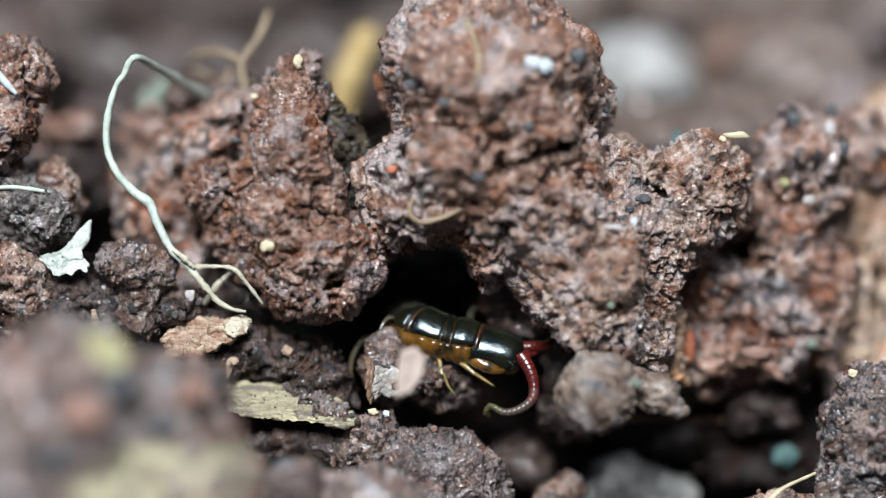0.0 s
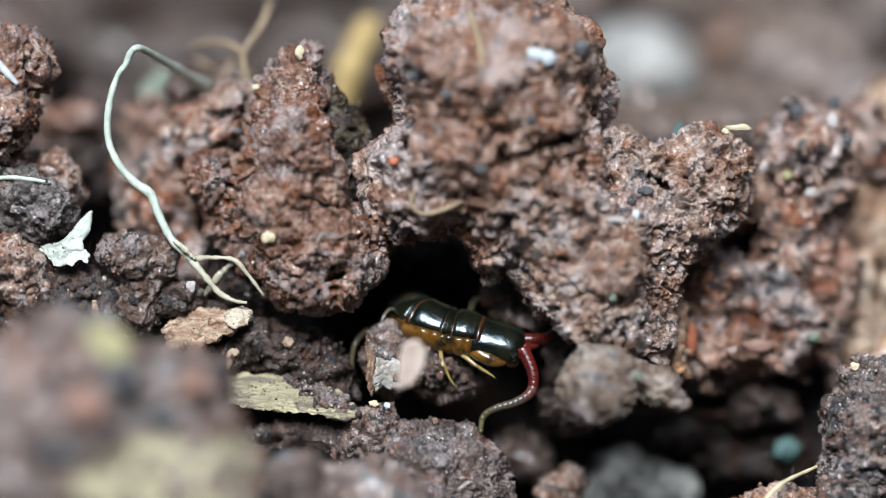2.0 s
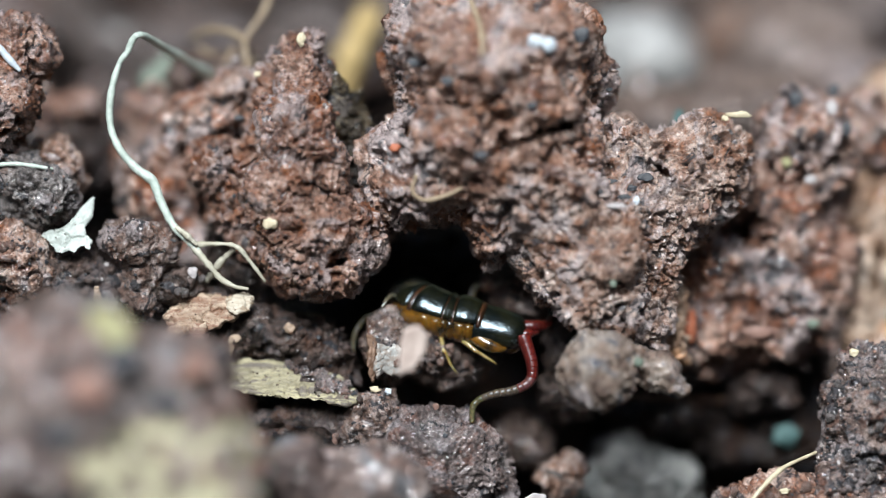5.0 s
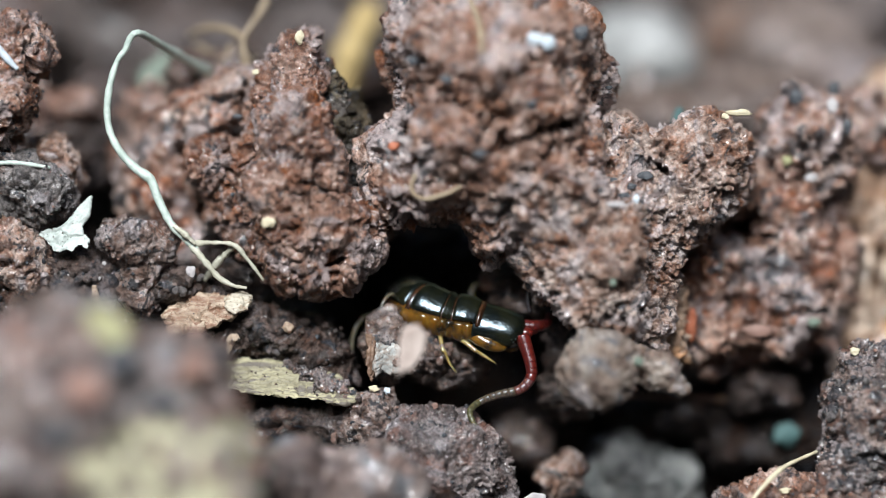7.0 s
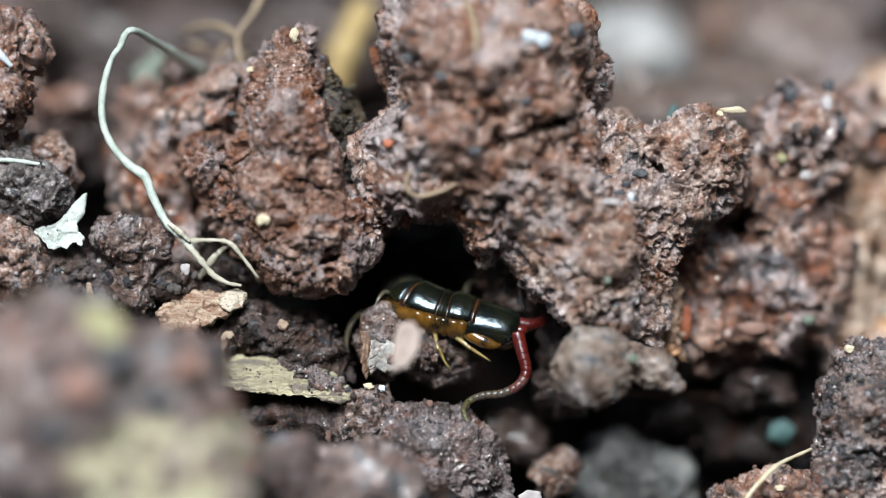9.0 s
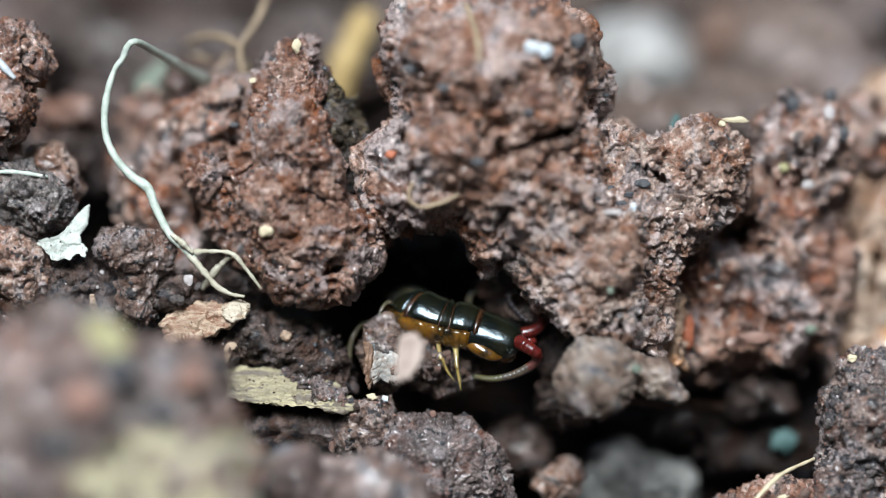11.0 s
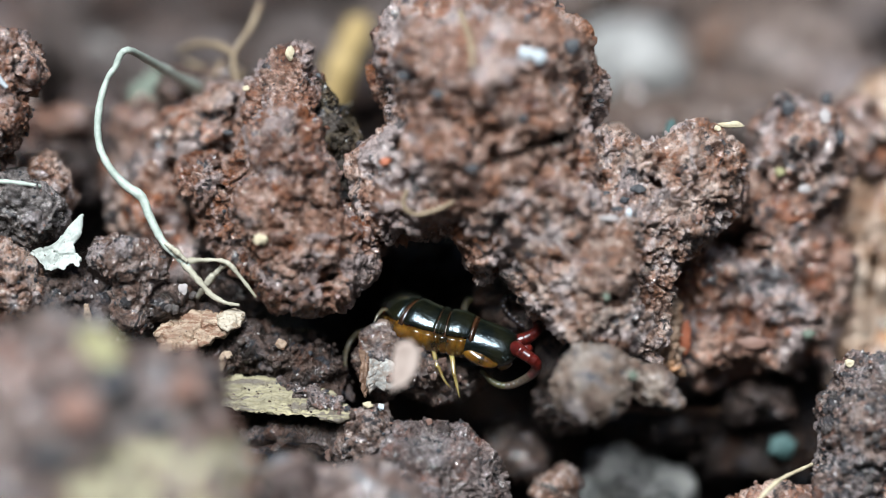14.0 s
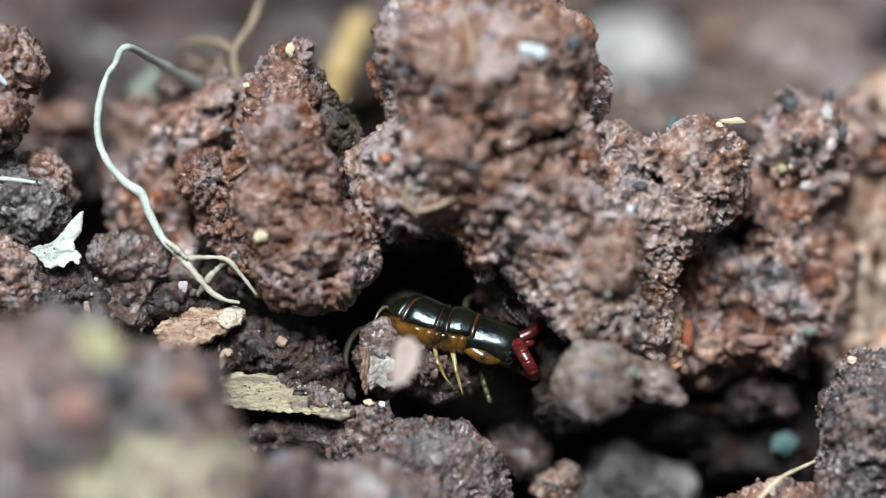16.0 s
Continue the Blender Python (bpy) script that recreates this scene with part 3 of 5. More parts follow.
def ground_sheet():
    near = np.arange(-75, 75.01, 0.5)
    far = np.array([90, 110, 140, 190, 270, 400, 700, 1500, 4000, 12000, 60000, 300000.0])
    xs = np.concatenate([-far[::-1], near, far])
    ys = np.concatenate([-far[::-1], near, far])
    X, Y = np.meshgrid(xs, ys, indexing="ij")
    p = np.stack([X.ravel(), Y.ravel(), np.zeros(X.size)], 1)
    np.seterr(over="ignore")
    close = np.clip(1.6 - np.hypot(X, Y).ravel() / 120, 0.15, 1)
    z = -13 + 5.5 / (1 + np.exp(-(p[:, 1] - 24) / 4)) - 3.0 / (1 + np.exp((p[:, 1] + 14) / 4))
    z = z + close * (2.2 * rough(p / 14, 2, 3) + 0.9 * rough(p / 3.5, 3, 5) + 0.7 * (0.45 - cells(p / 2.4, 8)))

    def pit(x, y, rx, ry, deep):
        d = ((p[:, 0] - x) / rx) ** 2 + ((p[:, 1] - y) / ry) ** 2
        return deep * np.exp(-d ** 2)
    z = z - pit(5, 4, 13, 10, 30) - pit(22, -2, 17, 16, 30)
    n, m = X.shape
    i = np.arange(n * m).reshape(n, m)
    q = np.stack([i[:-1, :-1], i[1:, :-1], i[1:, 1:], i[:-1, 1:]], -1).reshape(-1, 4)
    ob = new("ground", raw_mesh("ground", np.stack([p[:, 0], p[:, 1], z], 1) * 0.001, q))
    # whole sheet takes the dark colour, so the pit's shade is painted
    ob.data.materials.append(SOIL_SHADED)
    return tagged(ob, "crumbly garden soil with a hollow, coloured dark for its shade", "ground", kind="structure")


ground_sheet()


def surround():
    """Unseen dark green ring, added all round to take the low sky away."""
    bm = bmesh.new()
    rings = []
    for r, z in ((1.0, -0.05), (1.05, 0.2), (1.0, 0.5), (1.1, 0.75), (1.4, 0.75), (1.5, -0.05)):
        rings.append([bm.verts.new(((r + 0.1 * noise.noise((k * 0.4, z * 3, 0))) * math.cos(a), (r + 0.1 * noise.noise((k * 0.4, z * 3, 0))) * math.sin(a), z + (0.12 * noise.noise((k * 0.7, z, 5)) if z > 0 else 0)))
                      for k, a in ((k, 2 * math.pi * k / 72) for k in range(72))])
    for a, b in zip(rings, rings[1:]):
        for k in range(72):
            bm.faces.new((a[k], b[k], b[(k + 1) % 72], a[(k + 1) % 72]))
    bmesh.ops.recalc_face_normals(bm, faces=bm.faces)
    return thing("backdrop", bm, plain("undergrowth", (0.02, 0.03, 0.012), (0.07, 0.08, 0.035), 12, 0.8, 0.01), "unseen dark green ring added to block the low sky", "undergrowth", kind="structure")


surround()

# ---- large clods round the hole ----
clod_left = clod([(560, 415, 3, 118, 104, 5.5), (505, 215, 4, 80, 90, 4.5), (518, 150, 3.5, 62, 66, 3.6), (522, 112, 3.5, 42, 44, 3), (392, 290, 4.5, 50, 60, 3.2, 20),
                  (520, 235, -1.5, 66, 66, 3.5), (560, 265, -1.5, 40, 80, 3.6, 12), (505, 330, -1.5, 84, 66, 4), (540, 400, -1, 90, 74, 4.2), (560, 482, 0, 88, 46, 4.2), (430, 380, 5, 52, 84, 3.6, 25), (640, 420, 2.5, 42, 52, 3.4), (610, 375, 0.5, 50, 40, 3.4)],
                 SOIL, "large brown-red soil clod with a crumbly skin over the burrow", h=0.1, seed=1, melt=0.6, extra=GRIT, crumbs=6000, crumb_size=(0.03, 0.13),
                 cuts=[(575, 332, -5.0, 50, 6, 3, -4), (410, 335, 0.5, 9, 60, 2.5, 15), (470, 425, -3.6, 34, 7, 2.4, -14), (560, 470, -3, 60, 6, 3, 8)])
clod_side = clod([(606, 225, 5, 42, 82, 3.2, 24), (634, 285, 5.5, 24, 62, 3), (588, 150, 4.5, 20, 38, 2, 20)], SOIL_OLIVE_SHADED, "olive crumbly soil in the crack between two clods, darkened for shade", h=0.13, seed=36, crumbs=2200, crumb_size=(0.05, 0.32), extra=GRIT)
clod_back = clod([(300, 330, 13, 85, 110, 6), (365, 205, 11, 85, 55, 5), (310, 440, 10, 60, 60, 4), (420, 160, 9, 50, 40, 4)],
                 SOIL_RUST, "reddish brown soil clod behind the white root", h=0.3, seed=2, crumbs=120)
clod_top = clod([(868, 110, 1, 185, 150, 9.5), (762, 300, 0, 98, 92, 6), (900, 290, -2, 140, 95, 6), (1000, 120, 3, 68, 98, 6),
                 (850, 0, 2, 115, 70, 8), (690, 285, 1, 40, 62, 3.8, -20), (882, 446, 1.0, 20, 24, 2.0), (878, 408, 0, 34, 34, 3.4), (785, 350, 2, 95, 38, 5.5), (980, 340, -2, 96, 66, 5.5), (712, 345, 1, 40, 46, 4),
                 (860, 130, -5.5, 120, 90, 5), (820, 250, -5.5, 84, 60, 4), (960, 190, -4.5, 80, 60, 4.5), (770, 70, -5, 70, 60, 4), (950, 70, -4, 80, 60, 5), (920, 370, -2, 80, 44, 4.5), (1010, 260, -0.5, 66, 66, 5)],
                SOIL_SKYLIT, "big rounded brown-red soil mass roofing the burrow", h=0.125, seed=3, extra=GRIT, crumbs=5000, crumb_size=(0.03, 0.13), melt=0.7,
                cuts=[(905, 240, -9, 18, 24, 4, 20), (720, 232, -4.5, 16, 24, 3.5, 20), (990, 222, -7.5, 44, 12, 4, 12), (770, 190, -10, 50, 8, 3, 10), (735, 120, -9, 22, 12, 3, 30)])
clod_arm = clod([(1090, 255, 3, 56, 50, 4), (1240, 290, 2.5, 92, 84, 4.6), (1120, 325, 2.5, 110, 80, 4.6), (1005, 395, -1.5, 104, 62, 5), (1060, 460, -2.5, 86, 66, 4.6),
                 (966, 448, -0.5, 40, 34, 3.4), (988, 492, -1, 38, 40, 3.2), (1040, 540, -2.5, 52, 50, 3.6), (1135, 455, 2, 44, 112, 3.6), (1090, 555, -1.5, 54, 54, 3.6), (1145, 565, 1.5, 18, 40, 2), (1158, 600, 1, 14, 28, 1.4),
                 (1205, 355, 2, 62, 60, 4), (1170, 405, 1.5, 44, 58, 3.6), (1150, 270, 0.5, 36, 34, 3), (1060, 410, -2, 80, 46, 4), (1110, 380, 0, 60, 46, 4)],
                SOIL_PALE, "pale brown clod with a ragged crumbly edge beside the burrow", h=0.09, seed=4, extra=GRIT, crumbs=7000, crumb_size=(0.025, 0.09), melt=0.6, fine=0.11, crumb=0.16,
                cuts=[(998, 372, -6.5, 11, 18, 4, 25), (1040, 330, -1.8, 34, 9, 2.4, 12), (1195, 470, 0, 10, 50, 4), (1085, 505, -7.5, 50, 7, 3, -6), (1105, 575, -5, 14, 9, 2.5), (1180, 300, -2.6, 34, 6, 2, -30)])
clod_wall = clod([(1345, 440, 13, 105, 170, 5.5), (1425, 255, 10.5, 84, 88, 5), (1510, 235, 19, 90, 72, 5), (1252, 520, 10, 36, 110, 3.6), (1335, 580, 12, 135, 48, 5),
                  (1430, 420, 14, 50, 170, 5), (1300, 330, 14, 60, 60, 4), (1240, 320, 10, 70, 75, 5), (1290, 470, 9.5, 40, 30, 3), (1380, 520, 9.5, 50, 34, 3), (1370, 380, 9.5, 55, 45, 3), (1245, 420, 11, 40, 60, 4),
                  (1200, 600, 10, 60, 50, 3.5), (1430, 545, 12, 62, 70, 4), (1458, 430, 16, 40, 140, 4)],
                 SOIL_RUST, "reddish wall of soil behind the burrow", h=0.17, seed=5, extra=GRIT, crumbs=1500, crumb_size=(0.08, 0.5), relief=0.8, shard=0.65, crumb=0.16, warp=0.9, cuts=[(1292, 402, 9, 42, 30, 7, 20), (1213, 510, 7.5, 9, 100, 7)])
clod_slab = clod([(1178, 530, 5, 22, 95, 2.2, 4), (1190, 590, 5.5, 22, 50, 2.2)], SOIL_OCHRE, "narrow upright slab of pale orange soil", h=0.2, seed=37, crumbs=60)
clod_far = clod([(1530, 420, 22, 84, 230, 7), (1490, 470, 19, 46, 190, 5), (1570, 300, 24, 75, 180, 8), (1540, 590, 21, 80, 80, 6)], SOIL_OCHRE, "pale orange-brown soil bank in the distance", h=0.4, seed=6, crumbs=0,
                cuts=[(1512, 400, 14, 7, 160, 3, 3), (1548, 480, 15, 6, 120, 3, -4)])
ball = clod([(1060, 656, -6.0, 74, 74, 3.6), (1168, 656, -4.4, 38, 36, 2.2), (1122, 640, -4, 36, 26, 2.2), (1198, 684, -4.8, 20, 14, 1.2, -20)],
            SOIL_BALL, "round greyish ball of soil at the mouth of the burrow", h=0.15, seed=7, crumbs=700, crumb_size=(0.04, 0.2), extra=GRIT, melt=0.25, warp=0.2, relief=0.18, shard=0.18, crumb=0.16)
# the dark soil colour here stands in for shade by the ball
clod_sill = clod([(992, 610, 7, 24, 60, 2.5), (980, 680, 8, 26, 56, 2.4), (1005, 715, 8, 36, 24, 2.2)], SOIL_DARK, "small soil lump beside the burrow mouth, coloured dark for shade", h=0.2, seed=8, crumbs=60)

# ---- clods at the left edge ----
clod_tall = clod([(22, 75, 1.5, 68, 62, 4), (5, 165, 1.5, 52, 85, 4), (-30, 230, 2, 55, 70, 4)], SOIL, "brown-red clod with dark flecks", h=0.16, seed=9, extra=GRIT, crumbs=1200)
clod_slate = clod([(68, 340, 1.5, 66, 50, 3, -12), (30, 320, 2, 40, 36, 2.5)], SOIL_SLATE, "slate-grey layered lump of dry soil", h=0.14, seed=10, extra=GRIT, crumbs=600, warp=0.4, crumb=0.15, fine=0.085, shard=0.38)
clod_tan = clod([(98, 282, 5, 46, 44, 2.8), (125, 310, 6, 26, 34, 2.2)], SOIL_PALE, "small pale brown lump of soil", h=0.18, seed=11, crumbs=60, crumb=0.15, fine=0.085, shard=0.38)
clod_edge = clod([(18, 450, 0.5, 52, 52, 3), (30, 500, 1, 40, 35, 2.6)], SOIL_PALE, "red-brown lump of soil beside the white flake", h=0.16, seed=12, extra=GRIT, crumbs=500, crumb=0.15, fine=0.085, shard=0.38)
clod_stub = clod([(240, 412, 0.5, 46, 28, 2.4), (238, 465, 1, 26, 42, 2), (284, 438, 1, 16, 22, 1.8), (198, 432, 1, 18, 16, 1.8), (240, 515, 1.5, 26, 26, 2)],
                 SOIL_STUB, "knobbly brown clod with a greyish top", h=0.14, seed=13, extra=GRIT, crumbs=1000, crumb=0.15, fine=0.085, shard=0.38)
clod_coal = clod([(302, 512, 2, 46, 34, 2.4), (345, 520, 2.5, 26, 22, 1.8)], SOIL_DARK, "dark charcoal-grey lump of soil", h=0.15, seed=14, crumbs=500, crumb=0.15, fine=0.085, shard=0.38)
clod_floor = clod([(130, 490, 2.5, 90, 36, 2.4), (60, 540, 2, 90, 40, 2.6), (200, 545, 3, 80, 36, 2.5), (400, 560, 4, 90, 36, 2.5), (480, 600, 3, 80, 34, 2.6), (560, 640, 4, 70, 50, 2.6),
                   (420, 480, 8, 60, 40, 3)],
                  SOIL_DARK, "loose dark crumbs of soil under the roots", h=0.18, seed=15, extra=GRIT_MANY, crumbs=2500, crumb_size=(0.08, 0.4), relief=0.5, crumb=0.45)

# ---- lower clods ----
clod_stone = clod([(790, 800, 1.5, 105, 82, 4.5), (862, 850, 1.5, 40, 60, 3.2), (740, 870, -0.5, 90, 60, 4), (722, 765, 0.3, 55, 48, 3.4)], SOIL_GREY,
                  "grey-brown rounded lump of hard soil below the burrow", h=0.13, seed=16, extra=GRIT, crumbs=900, crumb_size=(0.03, 0.14), warp=0.45, shard=0.42, crumb=0.24, fine=0.16)
clod_knob = clod([(655, 728, 1, 40, 38, 2.4), (640, 770, 1.5, 40, 46, 2.4)], SOIL_STUB, "small knob of grey-brown soil", h=0.14, seed=17, extra=GRIT, crumbs=600, crumb=0.15, fine=0.085, shard=0.38)
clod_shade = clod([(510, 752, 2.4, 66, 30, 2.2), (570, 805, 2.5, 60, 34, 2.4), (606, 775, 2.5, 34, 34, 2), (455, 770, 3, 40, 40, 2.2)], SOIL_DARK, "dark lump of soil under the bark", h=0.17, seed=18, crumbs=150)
clod_ledge = clod([(700, 600, 3, 48, 34, 2.4), (730, 630, 3.5, 60, 36, 2.6), (800, 645, 6, 80, 30, 2.4), (690, 575, 2.5, 20, 16, 1.2)], SOIL_MID,
                  "crumbly ledge of soil in the burrow mouth", h=0.14, seed=19, extra=GRIT, crumbs=1200, crumb_size=(0.08, 0.3))
clod_blur = clod([(120, 700, -26, 230, 150, 8), (280, 720, -22, 130, 130, 7), (320, 640, -19, 80, 50, 4), (120, 575, -19, 110, 42, 4), (390, 830, -19, 70, 110, 5), (40, 840, -28, 180, 90, 8)],
                 SOIL_BLUR, "large greyish brown clod of blotched soil", h=0.3, seed=20, extra=((COAL, 160, 0.9, "dark grit in the soil"), (DUST, 160, 0.8, "pale grit in the soil"), (CLAY, 140, 1.0, "rusty grit in the soil"), (SOIL_MID, 260, 1.2, "dark crumbs on the clod")), crumbs=100, crumb_size=(0.2, 0.6))
clod_front = clod([(600, 862, -12, 130, 48, 4), (500, 842, -14, 74, 56, 4), (690, 874, -11, 66, 56, 4), (640, 830, -9, 60, 22, 3)], SOIL_BLUR, "pale brown crumbly soil heap", h=0.25, seed=21, crumbs=120)
pebble = clod([(1140, 855, 17, 104, 72, 5), (1090, 835, 16, 52, 46, 3.5)], STONE_DULL, "grey stone in the hollow", h=0.3, seed=22, crumbs=0, name="stone", category="stone", group="stones", relief=0.4, crumb=0.1)
lump_pink = clod([(985, 838, 8, 42, 36, 2.6)], SOIL_PALE, "pinkish lump of soil in the hollow", h=0.22, seed=23, crumbs=40)
lump_deep = clod([(930, 775, 17, 60, 40, 3), (880, 735, 18, 40, 30, 2.5), (1180, 735, 17, 120, 34, 4), (1300, 790, 18, 60, 40, 4), (1395, 790, 17, 60, 50, 4)], SOIL_SHADED, "soil at the back of the hollow, shade put into its colour", h=0.3, seed=24, crumbs=60)
# darker soil paints in the shade below the wall
clod([(1345, 685, 14, 58, 40, 4), (1220, 640, 12, 40, 34, 3)], SOIL_DARK, "brown lump under the soil wall, its shade put into the colour", h=0.3, seed=58, crumbs=60)
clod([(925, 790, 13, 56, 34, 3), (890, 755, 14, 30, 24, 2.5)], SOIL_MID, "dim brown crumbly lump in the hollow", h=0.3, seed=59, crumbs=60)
clod_grit = clod([(1545, 720, 1, 75, 110, 4.5), (1512, 760, 1, 44, 88, 3.5), (1560, 645, 1, 46, 36, 3), (1500, 850, 0.5, 56, 56, 3.5)], SOIL_GRIT,
                 "gritty dark-flecked clod of soil", h=0.14, seed=25, extra=GRIT_MANY, crumbs=2500, crumb_size=(0.05, 0.35))
clod_foot = clod([(1420, 885, 0, 120, 36, 3), (1530, 870, -0.5, 70, 40, 3), (1330, 890, 1, 60, 26, 2.4)], SOIL_RUST, "reddish crumbly soil under the gritty clod", h=0.15, seed=26, extra=GRIT, crumbs=1200)
clod([(905, 490, 8, 44, 40, 2.6), (940, 530, 7, 36, 46, 2.6)], SOIL_MID, "mauve-grey lump of soil inside the burrow", h=0.2, seed=28, crumbs=200)
# burrow back darkened by colour to stand in for shade
clod_backhole = clod([(752, 462, 12, 34, 28, 2.2), (800, 490, 17, 150, 70, 4), (920, 510, 15, 70, 60, 4), (720, 430, 16, 90, 60, 4)], SOIL_SHADED, "back of the burrow, coloured near black for shade", h=0.25, seed=27, crumbs=150, crumb_size=(0.1, 0.4))

# ---- background, far out of focus ----
clod([(360, 140, 17, 66, 42, 4), (410, 120, 18, 36, 40, 4)], SOIL_MID, "brown soil lump with roots behind the clod", h=0.3, seed=39, crumbs=200, crumb_size=(0.1, 0.5))
clod([(60, 90, 55, 160, 110, 12), (330, 110, 60, 160, 90, 12)], SOIL_DIM, "greyish soil clods in the distance", h=0.9, seed=31, crumbs=150, crumb_size=(0.3, 1.3))
clod([(560, 110, 50, 140, 100, 10), (700, 60, 55, 100, 100, 10)], SOIL_DIM, "brown soil clods in the distance", h=0.9, seed=32, crumbs=150, crumb_size=(0.3, 1.3))
clod([(1140, 110, 56, 95, 90, 10)], STONE, "large pale grey stone in the distance", h=0.7, seed=33, crumbs=0, name="stone", category="stone", group="stones", relief=0.2, crumb=0.05)
clod([(1380, 90, 60, 170, 110, 12), (1500, 160, 50, 120, 60, 9)], SOIL_FAR, "red-brown soil clods in the distance", h=0.9, seed=34, crumbs=150, crumb_size=(0.3, 1.3))
clod([(1190, 215, 36, 190, 50, 7), (1340, 190, 40, 120, 60, 8)], SOIL_FAR, "beige soil clods in the distance", h=0.7, seed=38, crumbs=150, crumb_size=(0.3, 1.3))
clod([(1020, -10, 78, 180, 90, 12), (1240, -20, 82, 160, 90, 12)], SOIL_FAR, "pinkish soil clods at the back", h=1.0, seed=52, crumbs=150, crumb_size=(0.3, 1.3))
clod([(1480, 0, 80, 170, 100, 12)], SOIL_FAR, "red-brown soil clod at the back", h=1.0, seed=53, crumbs=150, crumb_size=(0.3, 1.3))
clod([(120, -10, 84, 200, 90, 12), (420, 0, 84, 180, 90, 12)], SOIL_DARK, "dark soil clods at the back", h=1.0, seed=54, crumbs=150, crumb_size=(0.3, 1.3))
clod([(120, 280, 26, 130, 90, 7), (210, 180, 30, 70, 60, 6)], SOIL_DARK, "dark soil clods behind the root", h=0.5, seed=35, crumbs=150, crumb_size=(0.3, 1.3))
clod([(290, 215, 20, 52, 46, 4), (262, 290, 19, 60, 40, 4)], SOIL_RUST, "orange-brown lump of soil behind the white root", h=0.4, seed=55, crumbs=150, crumb_size=(0.3, 1.3))
clod([(120, 200, 22, 48, 36, 3.5)], SOIL_RUST, "rusty lump of soil behind the clods", h=0.4, seed=56, crumbs=150, crumb_size=(0.3, 1.3))

# ---- roots ----
root = thing("root", tube_bm(line((405, 152, 17, 13.0), (372, 133, 14, 12.0), (330, 108, 9, 10.0), (285, 80, 4, 8.0), (247, 59, 0.3, 6.0), (231, 67, 0, 6.0), (222, 88, 0, 5.5), (206, 112, 0, 5.4), (192, 165, 0, 6.2), (191, 218, 0, 6.6),
                                  (208, 262, 0, 6.8), (238, 297, 0, 7.6), (266, 318, 0, 8.8), (280, 352, 0, 7.4), (305, 400, 0, 7.0), (335, 428, 0, 7.6), (346, 442, 0, 6.4)), 90),
             ROOT, "white root bent in an arch across the soil", "root", "roots")
for label, rows in (("tan tapering end of the root", ((330, 424, 0, 6.0), (362, 462, 0, 5.4), (388, 492, 0, 4.2), (414, 506, -0.2, 3.2), (436, 510, -0.3, 2.2))),
                    ("thin forked end of the root", ((342, 432, 0, 5.6), (375, 430, -0.2, 3.6), (414, 434, -0.4, 3.6), (440, 462, 0, 3.2), (466, 496, 0.4, 2.0))),
                    ("thin forked end of the root", ((414, 436, 0, 3.6), (388, 462, 1.2, 5.6), (362, 496, 2.4, 4.0))),
                    ("torn scrap of root bark", ((308, 400, -0.3, 3.2), (326, 414, -0.6, 4.8), (345, 432, -0.5, 2.4)))):
    part("rootlet", tube_bm([(*(np.array(r[:3]) - np.array(root.location)), r[3] * 1.15) for r in line(*rows)], 26, seed=5, wobble=0.2), ROOT_DIRTY, root, label)
thing("root", tube_bm(line((478, -20, 14, 6), (462, 20, 13, 6), (436, 58, 12, 4.5), (430, 85, 12, 6), (440, 135, 12, 6)), 30), ROOT_TAN, "thin tan root rising out of focus behind the clod", "root", "roots")
thing("root", tube_bm(line((432, 68, 12, 6), (400, 52, 14, 6), (365, 50, 16, 6), (335, 62, 18, 5)), 24), ROOT_TAN, "thin tan root lying behind the clod", "root", "roots")
thing("root", tube_bm(line((-10, 290, -0.8, 4), (20, 288, -0.8, 4), (50, 291, -0.9, 4), (88, 297, -0.5, 3)), 20), ROOT, "thin pale rootlet on the grey lump", "root", "roots")
thing("root", tube_bm(line((1326, 892, -4.5, 3.2), (1350, 862, -4.2, 3.6), (1374, 838, -3.6, 5), (1396, 822, -2.6, 3.6), (1445, 800, -0.5, 3)), 24), CREAM, "thin pale rootlet leaning on the gritty clod", "root", "roots")
thing("root", tube_bm(line(*((x, y, on(clod_top, x, y) - 0.25, r) for x, y, r in ((735, 308, 3.5), (728, 335, 4), (748, 352, 4.2), (790, 343, 4.2), (816, 330, 3)))), 24), ROOT_TAN, "hair-thin tan rootlet hooked over the clod", "root", "roots")
thing("root", tube_bm(line(*((x, y, on(clod_top, x, y), r) for x, y, r in ((830, -6, 5), (842, 25, 5), (850, 55, 6), (852, 95, 4)))), 20), ROOT_TAN, "short tan rootlet pressed into the clod", "root", "roots")

for rows in (((310, 190, 15, 6), (325, 150, 15, 6), (360, 135, 14, 6), (400, 128, 14, 6)), ((375, 128, 14, 5), (400, 100, 14, 5), (410, 80, 15, 5)), ((300, 215, 16, 5), (306, 170, 16, 5), (335, 128, 15, 5), (372, 110, 15, 4)),
             ((350, 150, 13, 4), (385, 140, 13, 4), (425, 128, 13, 4), (448, 100, 13, 3)), ((345, 80, 18, 4), (380, 96, 16, 4), (405, 122, 14, 4))):
    thing("root", tube_bm(line(*rows), 20), ROOT_TAN, "tangled tan rootlet behind the clod", "root", "roots")

